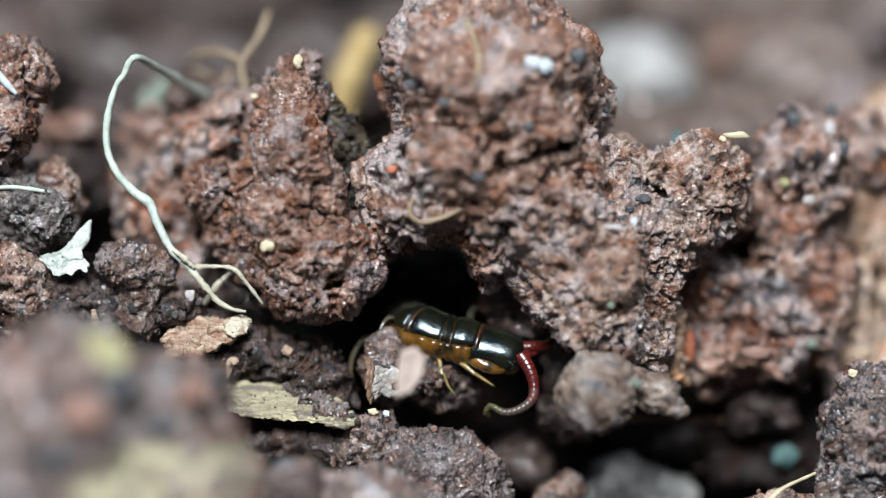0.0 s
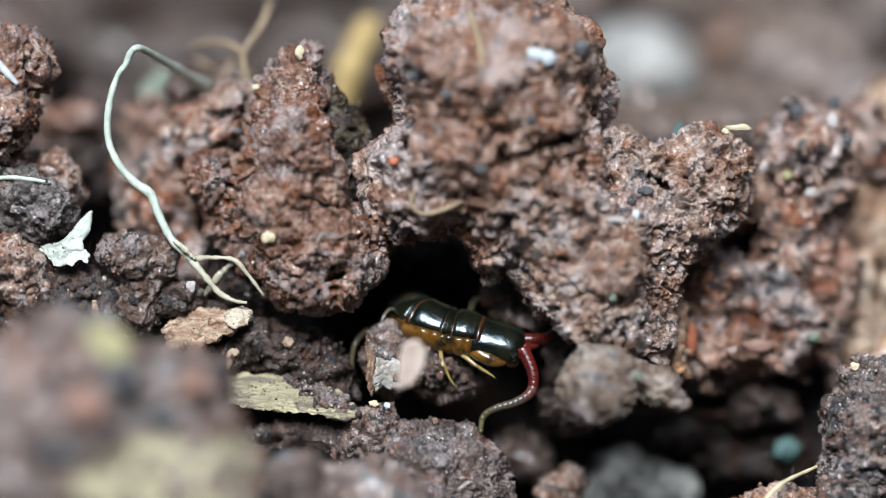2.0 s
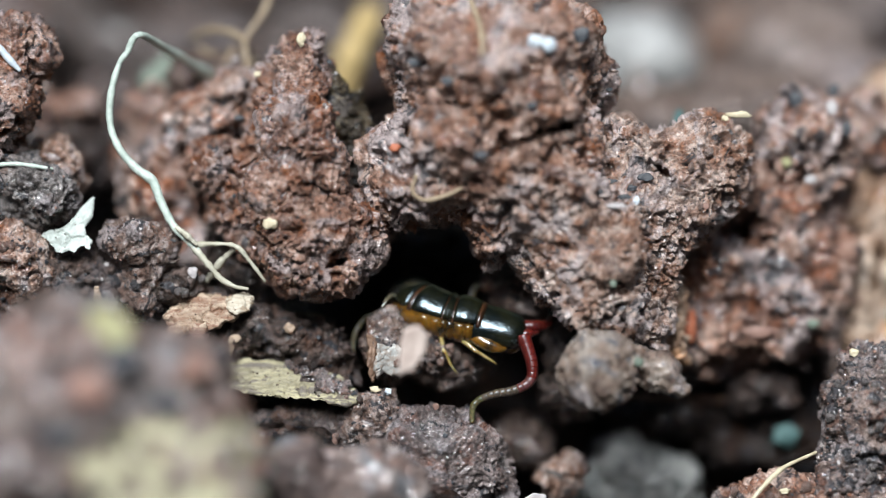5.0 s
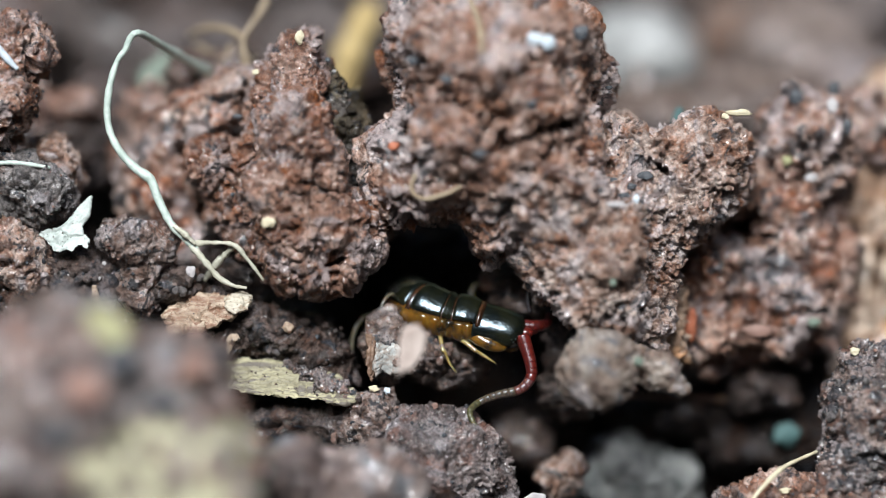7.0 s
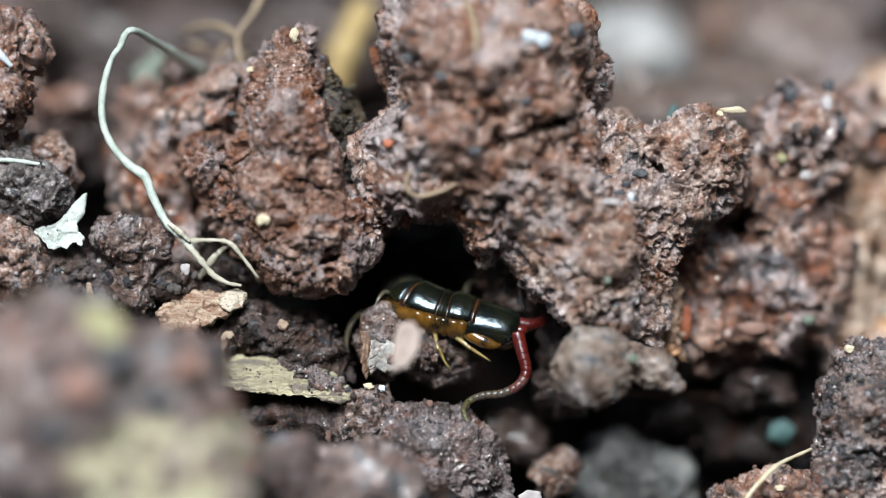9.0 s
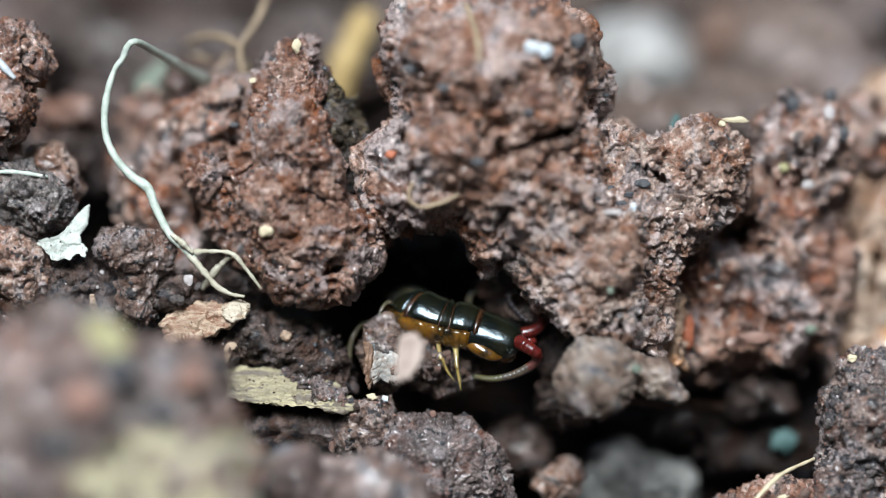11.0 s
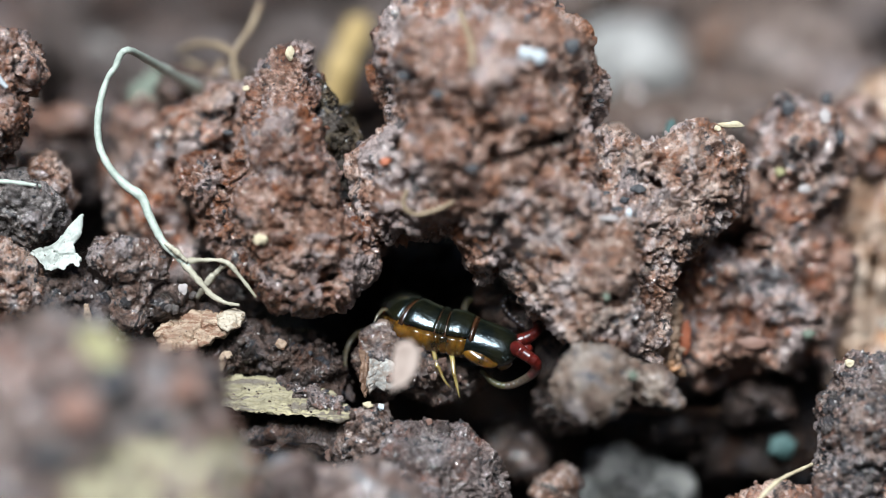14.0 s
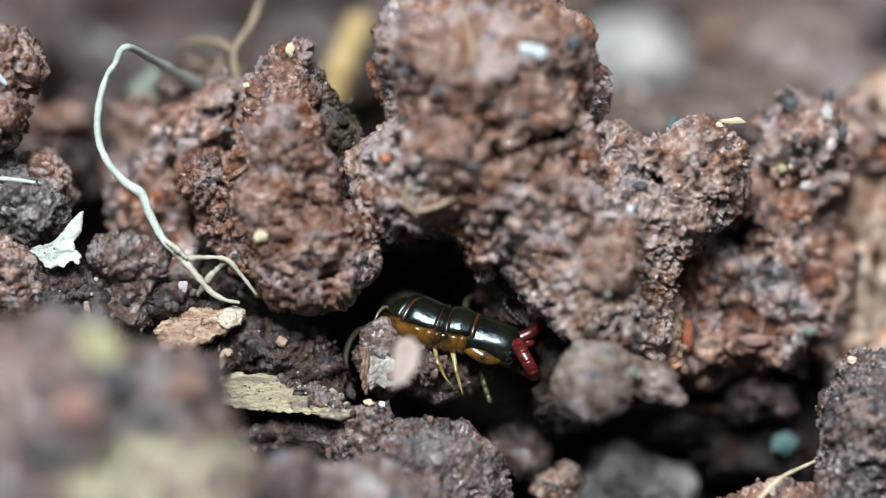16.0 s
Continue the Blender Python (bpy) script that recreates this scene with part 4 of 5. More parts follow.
# ---- chips, flakes and straws ----
DIRT = ((SOIL_DARK, 40, 0.08, "dark soil grains stuck to the chip"), (SOIL_MID, 120, 0.16, "brown soil grains stuck to the chip"))
chip_bark = clod(None, BARK, "flat yellowish chip of bark with grey stains", made=chip([(392, 634), (450, 640), (540, 642), (598, 664), (634, 702), (606, 716), (520, 706), (400, 690)], 0.8, 0.6, 0.08, 41, (0.0, -0.045), 0.5, 0.16, shard=0.16, crumb=0.03, fine=0.04),
                 seed=41, crumbs=0, name="bark_chip", category="bark chip", group="chips of wood and bark", extra=DIRT)
clod(None, SOIL_GREY, "grey soil crust lying on the bark", made=chip([(498, 648), (545, 647), (600, 668), (626, 697), (585, 688), (556, 690), (530, 672)], 0.5, 0.5, 0.08, 51, (0.0, -0.045), 0.3, 0.35, shard=0.3, crumb=0.2, fine=0.12),
     seed=51, crumbs=500, crumb_size=(0.04, 0.2), extra=GRIT)
chip_wood = clod(None, WOOD, "rough tan wood chip with a crumbly skin", made=chip([(288, 560), (330, 530), (352, 516), (375, 520), (420, 528), (416, 556), (400, 568), (350, 582), (306, 592)], 0.6, 1.1, 0.07, 42, (0.0, -0.035), 0.2, 0.16, warp=0.08, shard=0.34, relief=0.03, crumb=0.05, fine=0.06, fibre=0.03),
                 seed=42, crumbs=0, name="wood_chip", category="wood chip", group="chips of wood and bark", extra=((SOIL_MID, 40, 0.1, "brown soil grains stuck to the chip"),))
clod(None, WOOD_PALE, "pale broken splinter at the end of the wood chip", made=chip([(398, 526), (430, 520), (447, 526), (443, 552), (418, 556), (400, 548)], 0.1, 0.5, 0.07, 57, (0.0, -0.03), 0.1, 0.12, shard=0.12, fibre=0.05),
     seed=57, crumbs=0, name="wood_chip", category="wood chip", group="chips of wood and bark", extra=((SOIL_MID, 25, 0.1, "brown soil grains stuck to the splinter"),))
chip_flake = clod(None, PALE, "torn white flake standing in the soil", made=chip([(161, 347), (157, 380), (147, 400), (150, 412), (160, 428), (156, 440), (140, 432), (128, 447), (118, 440), (105, 448), (92, 446), (88, 436), (66, 416), (68, 406), (100, 402), (118, 392), (140, 365)],
                  0.0, 0.28, 0.07, 43, (-0.004, -0.012), 0.4, 0.05, shard=0.15), seed=43, crumbs=0, name="flake", category="flake", group="chips of wood and bark", extra=((SOIL_MID, 30, 0.12, "brown soil grains stuck to the flake"),))
clod(None, SPLINTER, "narrow brown splinter in the burrow mouth", made=chip([(646, 590), (672, 598), (668, 640), (664, 666), (656, 690), (649, 650)], 0.5, 0.6, 0.08, 44, (0.02, 0.0)), seed=44, crumbs=0, name="wood_chip", category="wood chip", group="chips of wood and bark")
clod(None, BROKEN, "white broken wood chip in the burrow mouth", made=chip([(670, 604), (684, 610), (694, 604), (712, 618), (708, 640), (714, 655), (694, 664), (680, 656), (668, 667), (663, 640)], 0.2, 0.6, 0.07, 45, (0.02, 0.012), curl=-0.3, torn=0.12, shard=0.06, relief=0.03, crumb=0.02, fine=0.02, fibre=0.012), seed=45, crumbs=0, name="wood_chip", category="wood chip", group="chips of wood and bark")
clod(None, WOOD, "small tan scrap of wood by the bark", made=chip([(398, 600), (412, 588), (424, 596), (416, 622), (402, 630)], 0.8, 0.4, 0.08, 46, (0.01, -0.01)), seed=46, crumbs=0, name="wood_chip", category="wood chip", group="chips of wood and bark")
clod(None, SPLINTER, "brown splinter lying under the bark", made=chip([(540, 770), (572, 764), (588, 800), (580, 826), (548, 812)], 1.2, 0.7, 0.1, 47, (0.01, -0.03)), seed=47, crumbs=0, name="wood_chip", category="wood chip", group="chips of wood and bark")
clod(None, WOOD, "thin upright stalk stub in the dark soil", made=chip([(160, 505), (172, 500), (178, 530), (170, 545), (160, 535)], 0.2, 0.3, 0.08, 48), seed=48, crumbs=0, name="wood_chip", category="wood chip", group="chips of wood and bark")
thing("wood_chip", slab([(712, 580), (740, 574), (756, 592), (752, 620), (728, 655), (702, 664), (706, 620)], -11.0, 0.8, 8, (0.02, 0.0)), PINK, "pale pink rounded chip of wood", "wood chip", "chips of wood and bark")
thing("straw", tube_bm(line((656, 16, 33, 26), (640, 50, 33, 31), (612, 120, 33, 32), (590, 200, 34, 28)), 20, 12), STRAW, "yellow straw out of focus behind the clods", "straw")
thing("stalk", tube_bm(line((1462, 280, 21, 11), (1470, 380, 21, 14), (1476, 480, 22, 14), (1490, 600, 23, 12)), 24, seed=3), SOIL_OCHRE, "dry beige stalk standing before the distant bank", "stalk")
thing("leaf", slab([(245, 130), (290, 90), (320, 120), (318, 190), (285, 215), (255, 190)], 22, 0.3, 9), LEAF_GREEN, "grey-green leaf behind the root", "leaf")
thing("leaf", slab([(120, 40), (220, 50), (260, 110), (180, 120), (110, 90)], 50, 0.6, 10), STONE, "pale grey leaf in the distance", "leaf")
clod(None, LEAF, "dry olive-beige leaf lying on the blotched clod", made=chip([(170, 830), (230, 770), (300, 735), (370, 750), (410, 735), (440, 800), (455, 920), (330, 960), (150, 940), (140, 870)], -33, 0.5, 0.3, 49, (0.006, -0.02), 0.5, 1.4, warp=0.8, relief=0.5),
     seed=49, crumbs=0, name="leaf", category="leaf", group="leaves", extra=((SOIL_BLUR, 220, 1.3, "soil crumbs lying on the leaf"), (CLAY, 60, 0.9, "rusty crumbs lying on the leaf"), (COAL, 40, 0.8, "dark crumbs lying on the leaf")))
thing("leaf", slab([(150, 548), (196, 546), (232, 580), (222, 612), (176, 618), (156, 590)], on(clod_blur, 195, 588) - 0.9, 0.5, 12), STRAW_DULL, "small yellow leaf scrap on the blotched clod", "leaf")

# ---- specks ----
def speck(ob, x, y, rx, ry, material, label, seed, deep=None):
    """A grain half sunk into the open side of a clod."""
    flat = 0.5
    if material in (COAL, CLAY) and ob is not clod_blur:
        flat, rx, ry = 0.2, rx * 0.75, ry * 0.75
    deep = on(ob, x, y, max(rx, 5)) if deep is None else deep
    k = 1 + deep * 0.001 / REACH
    bm = bmesh.new()
    bmesh.ops.create_icosphere(bm, subdivisions=3, radius=1.0)
    for v in bm.verts:
        n = 1 + 0.5 * noise.noise(v.co * 1.4 + Vector((seed, 0, 0))) + 0.2 * noise.noise(v.co * 3.7 + Vector((0, seed, 0)))
        c = v.co * n
        v.co = Vector(face(x + c.x * rx, y + c.y * ry, deep + c.z * min(rx, ry) * STEP * 1000 * flat))
    bmesh.ops.recalc_face_normals(bm, faces=bm.faces)
    return thing("speck", bm, material, label, "grain", "specks on the clods")


for i, (ob, x, y, rx, ry, m, label) in enumerate((
        (clod_left, 474, 394, 13, 9, CREAM, "cream speck stuck to the clod"), (clod_left, 530, 66, 7, 13, CREAM, "cream grain on top of the clod"),
        (clod_top, 946, 69, 15, 11, WHITE, "bright white speck on the clod"), (clod_top, 970, 76, 12, 14, WHITE, "bright white speck on the clod"),
        (clod_arm, 1308, 200, 20, 6, CREAM, "cream splinter on top of the pale clod"), (clod_arm, 1283, 206, 6, 5, CREAM, "cream grain on the pale clod"),
        (clod_top, 697, 259, 9, 8, ORANGE, "orange grain in the clod"), (lump_deep, 1392, 770, 22, 19, TEAL, "blue-green bit in the hollow"),
        (clod_knob, 685, 692, 6, 6, WHITE, "white grain on the knob"), (clod_knob, 662, 688, 8, 6, CREAM, "cream grain on the knob"),
        (clod_wall, 1474, 188, 10, 12, DUST, "pale speck on the soil wall"), (clod_wall, 1436, 314, 12, 7, DUST, "pale speck on the soil wall"), (clod_wall, 1408, 172, 14, 18, COAL, "dark grit in the soil wall"),
        (clod_wall, 1476, 158, 12, 18, COAL, "dark grit in the soil wall"), (clod_top, 850, 272, 16, 10, COAL, "dark grit in the clod"), (clod_coal, 338, 480, 8, 10, DUST, "pale bluish bit in the gap"),
        (clod_top, 1028, 58, 20, 16, COAL, "dark grit in the clod"), (clod_top, 790, 140, 16, 10, COAL, "dark grit in the clod"), (clod_top, 730, 108, 14, 10, COAL, "dark grit in the clod"),
        (clod_top, 940, 184, 14, 10, COAL, "dark grit in the clod"), (clod_arm, 1118, 330, 12, 7, COAL, "dark grit in the pale clod"), (clod_top, 1078, 155, 9, 4, COAL, "dark splinter on the clod"),
        (clod_floor, 510, 580, 9, 9, WOOD, "tan grain in the loose soil"), (clod_stone, 770, 718, 8, 7, CLAY, "rusty grain on the hard lump"),
        (clod_grit, 1512, 622, 8, 7, CREAM, "cream grain on the gritty clod"), (clod_foot, 1390, 868, 9, 5, CREAM, "cream grain on the reddish soil"), (clod_arm, 1085, 500, 6, 6, LEAF_GREEN, "greenish grain in the pale clod"),
        (clod_wall, 1345, 585, 40, 12, CLAY, "rusty streak in the soil wall"), (clod_wall, 1222, 575, 12, 26, ORANGE, "orange streak in the soil wall"), (clod_wall, 1440, 572, 11, 8, LEAF_GREEN, "greenish bit in the soil wall"),
        (clod_wall, 1500, 225, 10, 16, COAL, "dark grit in the soil wall"), (clod_wall, 1392, 285, 9, 8, STRAW_DULL, "yellowish bit in the soil wall"), (clod_far, 1478, 340, 22, 44, CLAY, "orange stain on the distant bank"),
        (ball, 1130, 640, 9, 9, LEAF_GREEN, "greenish grain on the ball of soil"),
        (clod_arm, 1070, 335, 12, 5, COAL, "dark grit in the pale clod"),
        (clod_arm, 1076, 318, 20, 6, COAL, "dark flat fragment in the pale clod"), (clod_arm, 1052, 338, 18, 7, COAL, "dark flat fragment in the pale clod"), (clod_arm, 1104, 346, 14, 6, COAL, "dark flat fragment in the pale clod"),
        (clod_arm, 1142, 312, 18, 9, COAL, "dark flat fragment in the pale clod"), (clod_arm, 1090, 362, 16, 4, DUST, "grey flake in the pale clod"), (clod_arm, 1250, 362, 9, 7, CLAY, "rusty grain in the pale clod"),
        (clod_arm, 1126, 352, 5, 7, WHITE, "white grain in the pale clod"),
        (clod_left, 420, 205, 12, 5, COAL, "dark splinter on the clod"), (clod_left, 452, 128, 6, 5, CREAM, "pale grain on the clod"), (clod_left, 580, 106, 6, 5, COAL, "dark grain on the clod"),
        (clod_blur, 150, 690, 36, 26, RUSTY, "rusty stain on the blotched clod"), (clod_blur, 215, 640, 30, 22, COAL, "dark grit in the blotched clod"), (clod_blur, 290, 715, 28, 20, COAL, "dark grit in the blotched clod"),
        (clod_blur, 90, 770, 40, 16, COAL, "dark grit in the blotched clod"), (clod_blur, 345, 650, 22, 30, CLAY, "rusty stain on the blotched clod"))):
    speck(ob, x, y, rx, ry, m, label, i + 1)
thing("twig", tube_bm(line((1070, 698, 13, 5), (1180, 704, 14, 6), (1270, 706, 15, 6), (1370, 716, 16, 4)), 24), SPLINTER, "thin brown twig lying across the hollow", "twig")
thing("splinter", tube_bm(line((1180, 676, -4.5, 8), (1198, 684, -4.8, 7), (1216, 694, -4.8, 3)), 10), CLAY, "small rusty splinter stuck in the ball of soil", "splinter")
thing("splinter", tube_bm(line((636, 484, 1.6, 1.6), (648, 482, 1.4, 2), (660, 474, 1.6, 1)), 10), DUST, "curled pale scrap hanging from the clod", "splinter")
thing("splinter", tube_bm(line((1196, 222, 8, 9), (1200, 204, 8, 9), (1204, 192, 8, 6)), 10), TEAL, "greyish green stub behind the pale clod", "splinter")
thing("splinter", tube_bm(line(*[(x, y, on(clod_tall, max(x, 2), y) - 0.1, r) for x, y, r in ((-12, 76, 6), (4, 94, 6.5), (18, 110, 6), (30, 122, 4))]), 14), WHITE, "white splinter stuck to the clod", "splinter")
thing("pebble", slab([(926, 882), (942, 872), (966, 876), (970, 900), (932, 905)], -1.5, 1.2, 21), DUST, "pale chip beside the hard lump", "chip")

# ---- loose crumbs, each lying on its clod ----
CRUMB = []
for k in range(7):
    bm = bmesh.new()
    bmesh.ops.create_icosphere(bm, subdivisions=3, radius=1.0)
    for v in bm.verts:
        v.co *= 1 + 0.45 * noise.noise(v.co * 1.2 + Vector((k * 9, 0, 0))) + 0.25 * noise.noise(v.co * 3.1 + Vector((0, k * 5, 0))) + 0.12 * noise.noise(v.co * 7 + Vector((0, 0, k)))
    CRUMB.append(bm_mesh("soil_crumb", bm))
rnd = random.Random(12)
for ob, x0, x1, y0, y1, count, ink, label in (
        (clod_floor, 70, 230, 470, 540, 12, SOIL_MID, "small dark brown crumb of soil"), (clod_floor, 360, 620, 560, 640, 16, SOIL_MID, "small dark brown crumb of soil"),
        (clod_coal, 280, 360, 490, 530, 5, SOIL_SLATE, "small grey crumb of soil"), (clod_ledge, 690, 850, 610, 660, 14, SOIL, "small red-brown crumb of soil"),
        (clod_shade, 560, 640, 770, 830, 8, SOIL, "small red-brown crumb of soil"), (clod_knob, 630, 690, 700, 760, 5, SOIL_MID, "small dark brown crumb of soil"),
        (clod_foot, 1290, 1540, 858, 880, 12, SOIL_RUST, "small rusty crumb of soil"), (clod_grit, 1470, 1564, 640, 850, 14, SOIL_SLATE, "small grey crumb of soil"),
        (clod_arm, 1128, 1166, 440, 620, 9, SOIL_PALE, "small pale crumb of soil"), (clod_arm, 1200, 1330, 215, 380, 10, SOIL_PALE, "small pale crumb of soil"),
        (clod_left, 480, 640, 470, 535, 9, SOIL, "small red-brown crumb of soil"), (clod_left, 340, 420, 250, 420, 8, SOIL, "small red-brown crumb of soil"),
        (clod_side, 592, 628, 190, 290, 8, SOIL_OLIVE_SHADED, "small olive crumb of soil"), (clod_edge, 0, 60, 420, 510, 5, SOIL, "small red-brown crumb of soil")):
    for _ in range(count):
        x, y, r = rnd.uniform(x0, x1), rnd.uniform(y0, y1), rnd.uniform(3.5, 8.5) * STEP
        crumb = new("soil_crumb", CRUMB[rnd.randrange(7)])
        if not crumb.data.materials:
            crumb.data.materials.append(ink)
        crumb.material_slots[0].link = "OBJECT"
        crumb.material_slots[0].material = ink
        crumb.location = face(x, y, on(ob, x, y, 5) - r * 250)
        crumb.rotation_euler = (rnd.uniform(0, 6), rnd.uniform(0, 6), rnd.uniform(0, 6))
        crumb.scale = (r * rnd.uniform(0.8, 1.3), r * rnd.uniform(0.7, 1.1), r * rnd.uniform(0.7, 1.1))
        tagged(crumb, label + " lying on a clod", "soil crumb", "loose crumbs of soil")

# ---- the centipede ----
OLIVE = horn("antenna_olive", (0.035, 0.032, 0.014), (0.13, 0.115, 0.05), 0.4, coat=0.12, through_light=0.25)
MAUVE = horn("antenna_mauve", (0.07, 0.022, 0.02), (0.16, 0.06, 0.05), 0.4, coat=0.12, through_light=0.4)
TAUPE = horn("antenna_taupe", (0.04, 0.028, 0.02), (0.13, 0.10, 0.075), 0.4, coat=0.12, through_light=0.2)
SKIN_BROWN = horn("joint_skin_brown", (0.02, 0.009, 0.005), (0.07, 0.028, 0.011), 0.25, coat=0.6)
DUSKY = horn("antenna_dusky", (0.015, 0.010, 0.011), (0.05, 0.034, 0.036), 0.42, coat=0.08, through_light=0.2)

SPINE = [(931, 593, 1.2), (890, 580, 1.4), (850, 570, 1.7), (828, 566, 1.85), (804, 562, 2.05), (788, 558, 2.2), (768, 552, 2.45), (746, 544, 2.9), (735, 540, 4.0), (727, 536, 6.6), (722, 533, 10.5), (719, 531, 15)]
HOME = Vector(face(800, 620, 5))
centipede = new("centipede")
centipede.location = HOME
tagged(centipede, "small dark glossy centipede with amber legs peering from its burrow", "centipede")
spine = catmull([view(*s) * 1000 for s in SPINE], 12 * 11 + 1)
WIDE = np.interp(np.linspace(0, 11, 133), [0, 0.4, 1, 1.9, 2.2, 3, 4, 5, 6, 7, 9, 11], [1.5, 1.72, 1.8, 1.8, 1.8, 1.95, 1.85, 1.95, 1.95, 2.05, 2.1, 2.0])


def ring_frame(i):
    """Centre, sideways (towards the open) and back direction of the body at spine step i."""
    a = spine[max(i - 2, 0)] - spine[min(i + 2, 132)]
    a /= np.linalg.norm(a)
    up = np.array([0, math.cos(LEAN), -math.sin(LEAN)])
    side = np.cross(a, up)
    side /= np.linalg.norm(side)
    if side[2] > 0:
        side = -side
    up = up - a * np.dot(a, up)
    up /= np.linalg.norm(up)
    t = radians(24)
    return spine[i], side * math.cos(t) - up * math.sin(t), up * math.cos(t) + side * math.sin(t)


def home(p):
    """From mm right, up and away to the centipede's own space."""
    return Vector((np.array(p) * 0.001) @ TURN) - HOME


def plate(i0, i1, a0, a1, swell, tall, lift=0.0, closed=False, bulge=0.025, steps=16, arcs=28, nose=False):
    """A curved shell round the body from spine step i0 to i1 and angle a0 to a1, its rims folded in."""
    bm = bmesh.new()
    rows = []
    for k in range(steps + 1):
        f = k / steps
        s = i0 + (i1 - i0) * f
        j = int(round(s))
        c, side, up = ring_frame(j)
        w = WIDE[j] * (swell + bulge * math.sin(math.pi * f) + lift * f)
        if k in (0, steps):
            w *= 0.93
        if nose:
            w *= math.sqrt(max(1 - (1 - min(f * 3.0, 1.0)) ** 3.0, 0.02)) * (0.9 + 0.1 * f)
        row = []
        for m in range(arcs + (0 if closed else 1)):
            a = radians(a0 + (a1 - a0) * m / arcs)
            e = 0.95 if m in (0, arcs) and not closed else 1.0
            ca, sa = math.cos(a), math.sin(a)
            q = (abs(ca) ** 2.15 + abs(sa) ** 2.15) ** (-1 / 2.15)
            row.append(bm.verts.new(home(c + (side * ca * q + up * sa * q * tall) * w * e)))
        rows.append(row)
    n = len(rows[0])
    for a, b in zip(rows, rows[1:]):
        for m in range(n if closed else n - 1):
            bm.faces.new((a[m], a[(m + 1) % n], b[(m + 1) % n], b[m]))
    if closed:
        bm.faces.new(rows[0])
        bm.faces.new(rows[-1][::-1])
    else:
        inner = []
        for k, row in enumerate(rows):
            s = i0 + (i1 - i0) * k / steps
            c = home(ring_frame(int(round(s)))[0])
            inner.append([bm.verts.new(v.co + (c - v.co) * 0.10) for v in row])
        for a, b in zip(inner, inner[1:]):
            for m in range(n - 1):
                bm.faces.new((b[m], b[m + 1], a[m + 1], a[m]))
        for o, q in ((rows[0], inner[0]), (rows[-1], inner[-1]), ([r[0] for r in rows], [r[0] for r in inner]), ([r[-1] for r in rows], [r[-1] for r in inner])):
            for m in range(len(o) - 1):
                bm.faces.new((o[m], q[m], q[m + 1], o[m + 1]))
    bmesh.ops.recalc_face_normals(bm, faces=bm.faces)
    return bm


def limb(rows, n=24, sides=12, seed=0, slim=1.0):
    """A tapering limb with slight knuckles, in the centipede's space."""
    return tube_bm([(*(np.array(r[:3]) - np.array(HOME)), r[3] * slim) for r in line(*rows)], n, sides, seed, 0.03)


part("trunk", plate(30, 130, 0, 360, 0.92, 0.92, closed=True, steps=90), AMBER, centipede, "amber soft flanks and belly")
for i0, i1 in ((25, 46), (47, 58), (59, 82), (84, 106), (108, 130)):
    part("back_plate", plate(i0, i1, 47, 204, 0.985, 0.95, lift=0.07, bulge=0.006), SHELL, centipede, "glossy greenish black back plate")
for i0, i1 in ((27, 37), (36, 46), (45, 53), (52, 60), (59, 70), (69, 80), (80, 92), (92, 104)):
    part("side_plate", plate(i0, i1, -38, 42, 0.90, 0.93, bulge=0.085, steps=8, arcs=12), AMBER, centipede, "small amber plate on the flank")
for i0, i1 in ((22, 26), (45, 48), (57, 60), (81, 85), (105, 109)):
    part("joint_skin", plate(i0, i1, 38, 204, 0.925, 0.92, steps=6), SKIN_BROWN, centipede, "brown skin between the back plates")
HEAD_PIVOT = ring_frame(24)[0]
head = part("head", plate(0, 28, 0, 360, 1.0, 0.74, closed=True, bulge=0.0, steps=28, nose=True), SHELL, centipede, "glossy black head plate")
for label, rows in (("amber poison claw", [(824, 586, 1.6, 11), (842, 596, 1.0, 13), (860, 606, 0.6, 13), (876, 613, 0.5, 11), (888, 616, 0.5, 6.5), (897, 613, 0.7, 2.6)]),
                    ("amber poison claw", [(880, 606, 3.0, 15), (905, 613, 2.2, 12), (918, 609, 1.6, 6)])):
    part("poison_claw", limb(rows, 24), AMBER, head, label)
for x, y, d, r in ((930, 589, 1.0, 11), (942, 582, 1.8, 11)):
    bm = bmesh.new()
    bmesh.ops.create_uvsphere(bm, u_segments=20, v_segments=14, radius=r * STEP, matrix=Matrix.Translation(Vector(face(x, y, d)) - HOME) @ Matrix.Diagonal((1.25, 1.0, 0.9, 1)))
    part("antenna_socket", bm, RED, head, "glossy red socket of an antenna")
for x, y, d in ((905, 602, -0.15), (913, 601, -0.05), (909, 606, 0.0)):
    bm = bmesh.new()
    bmesh.ops.create_uvsphere(bm, u_segments=12, v_segments=8, radius=0.00012, matrix=Matrix.Translation(Vector(face(x, y, d)) - HOME))
    part("eye", bm, SHELL, head)

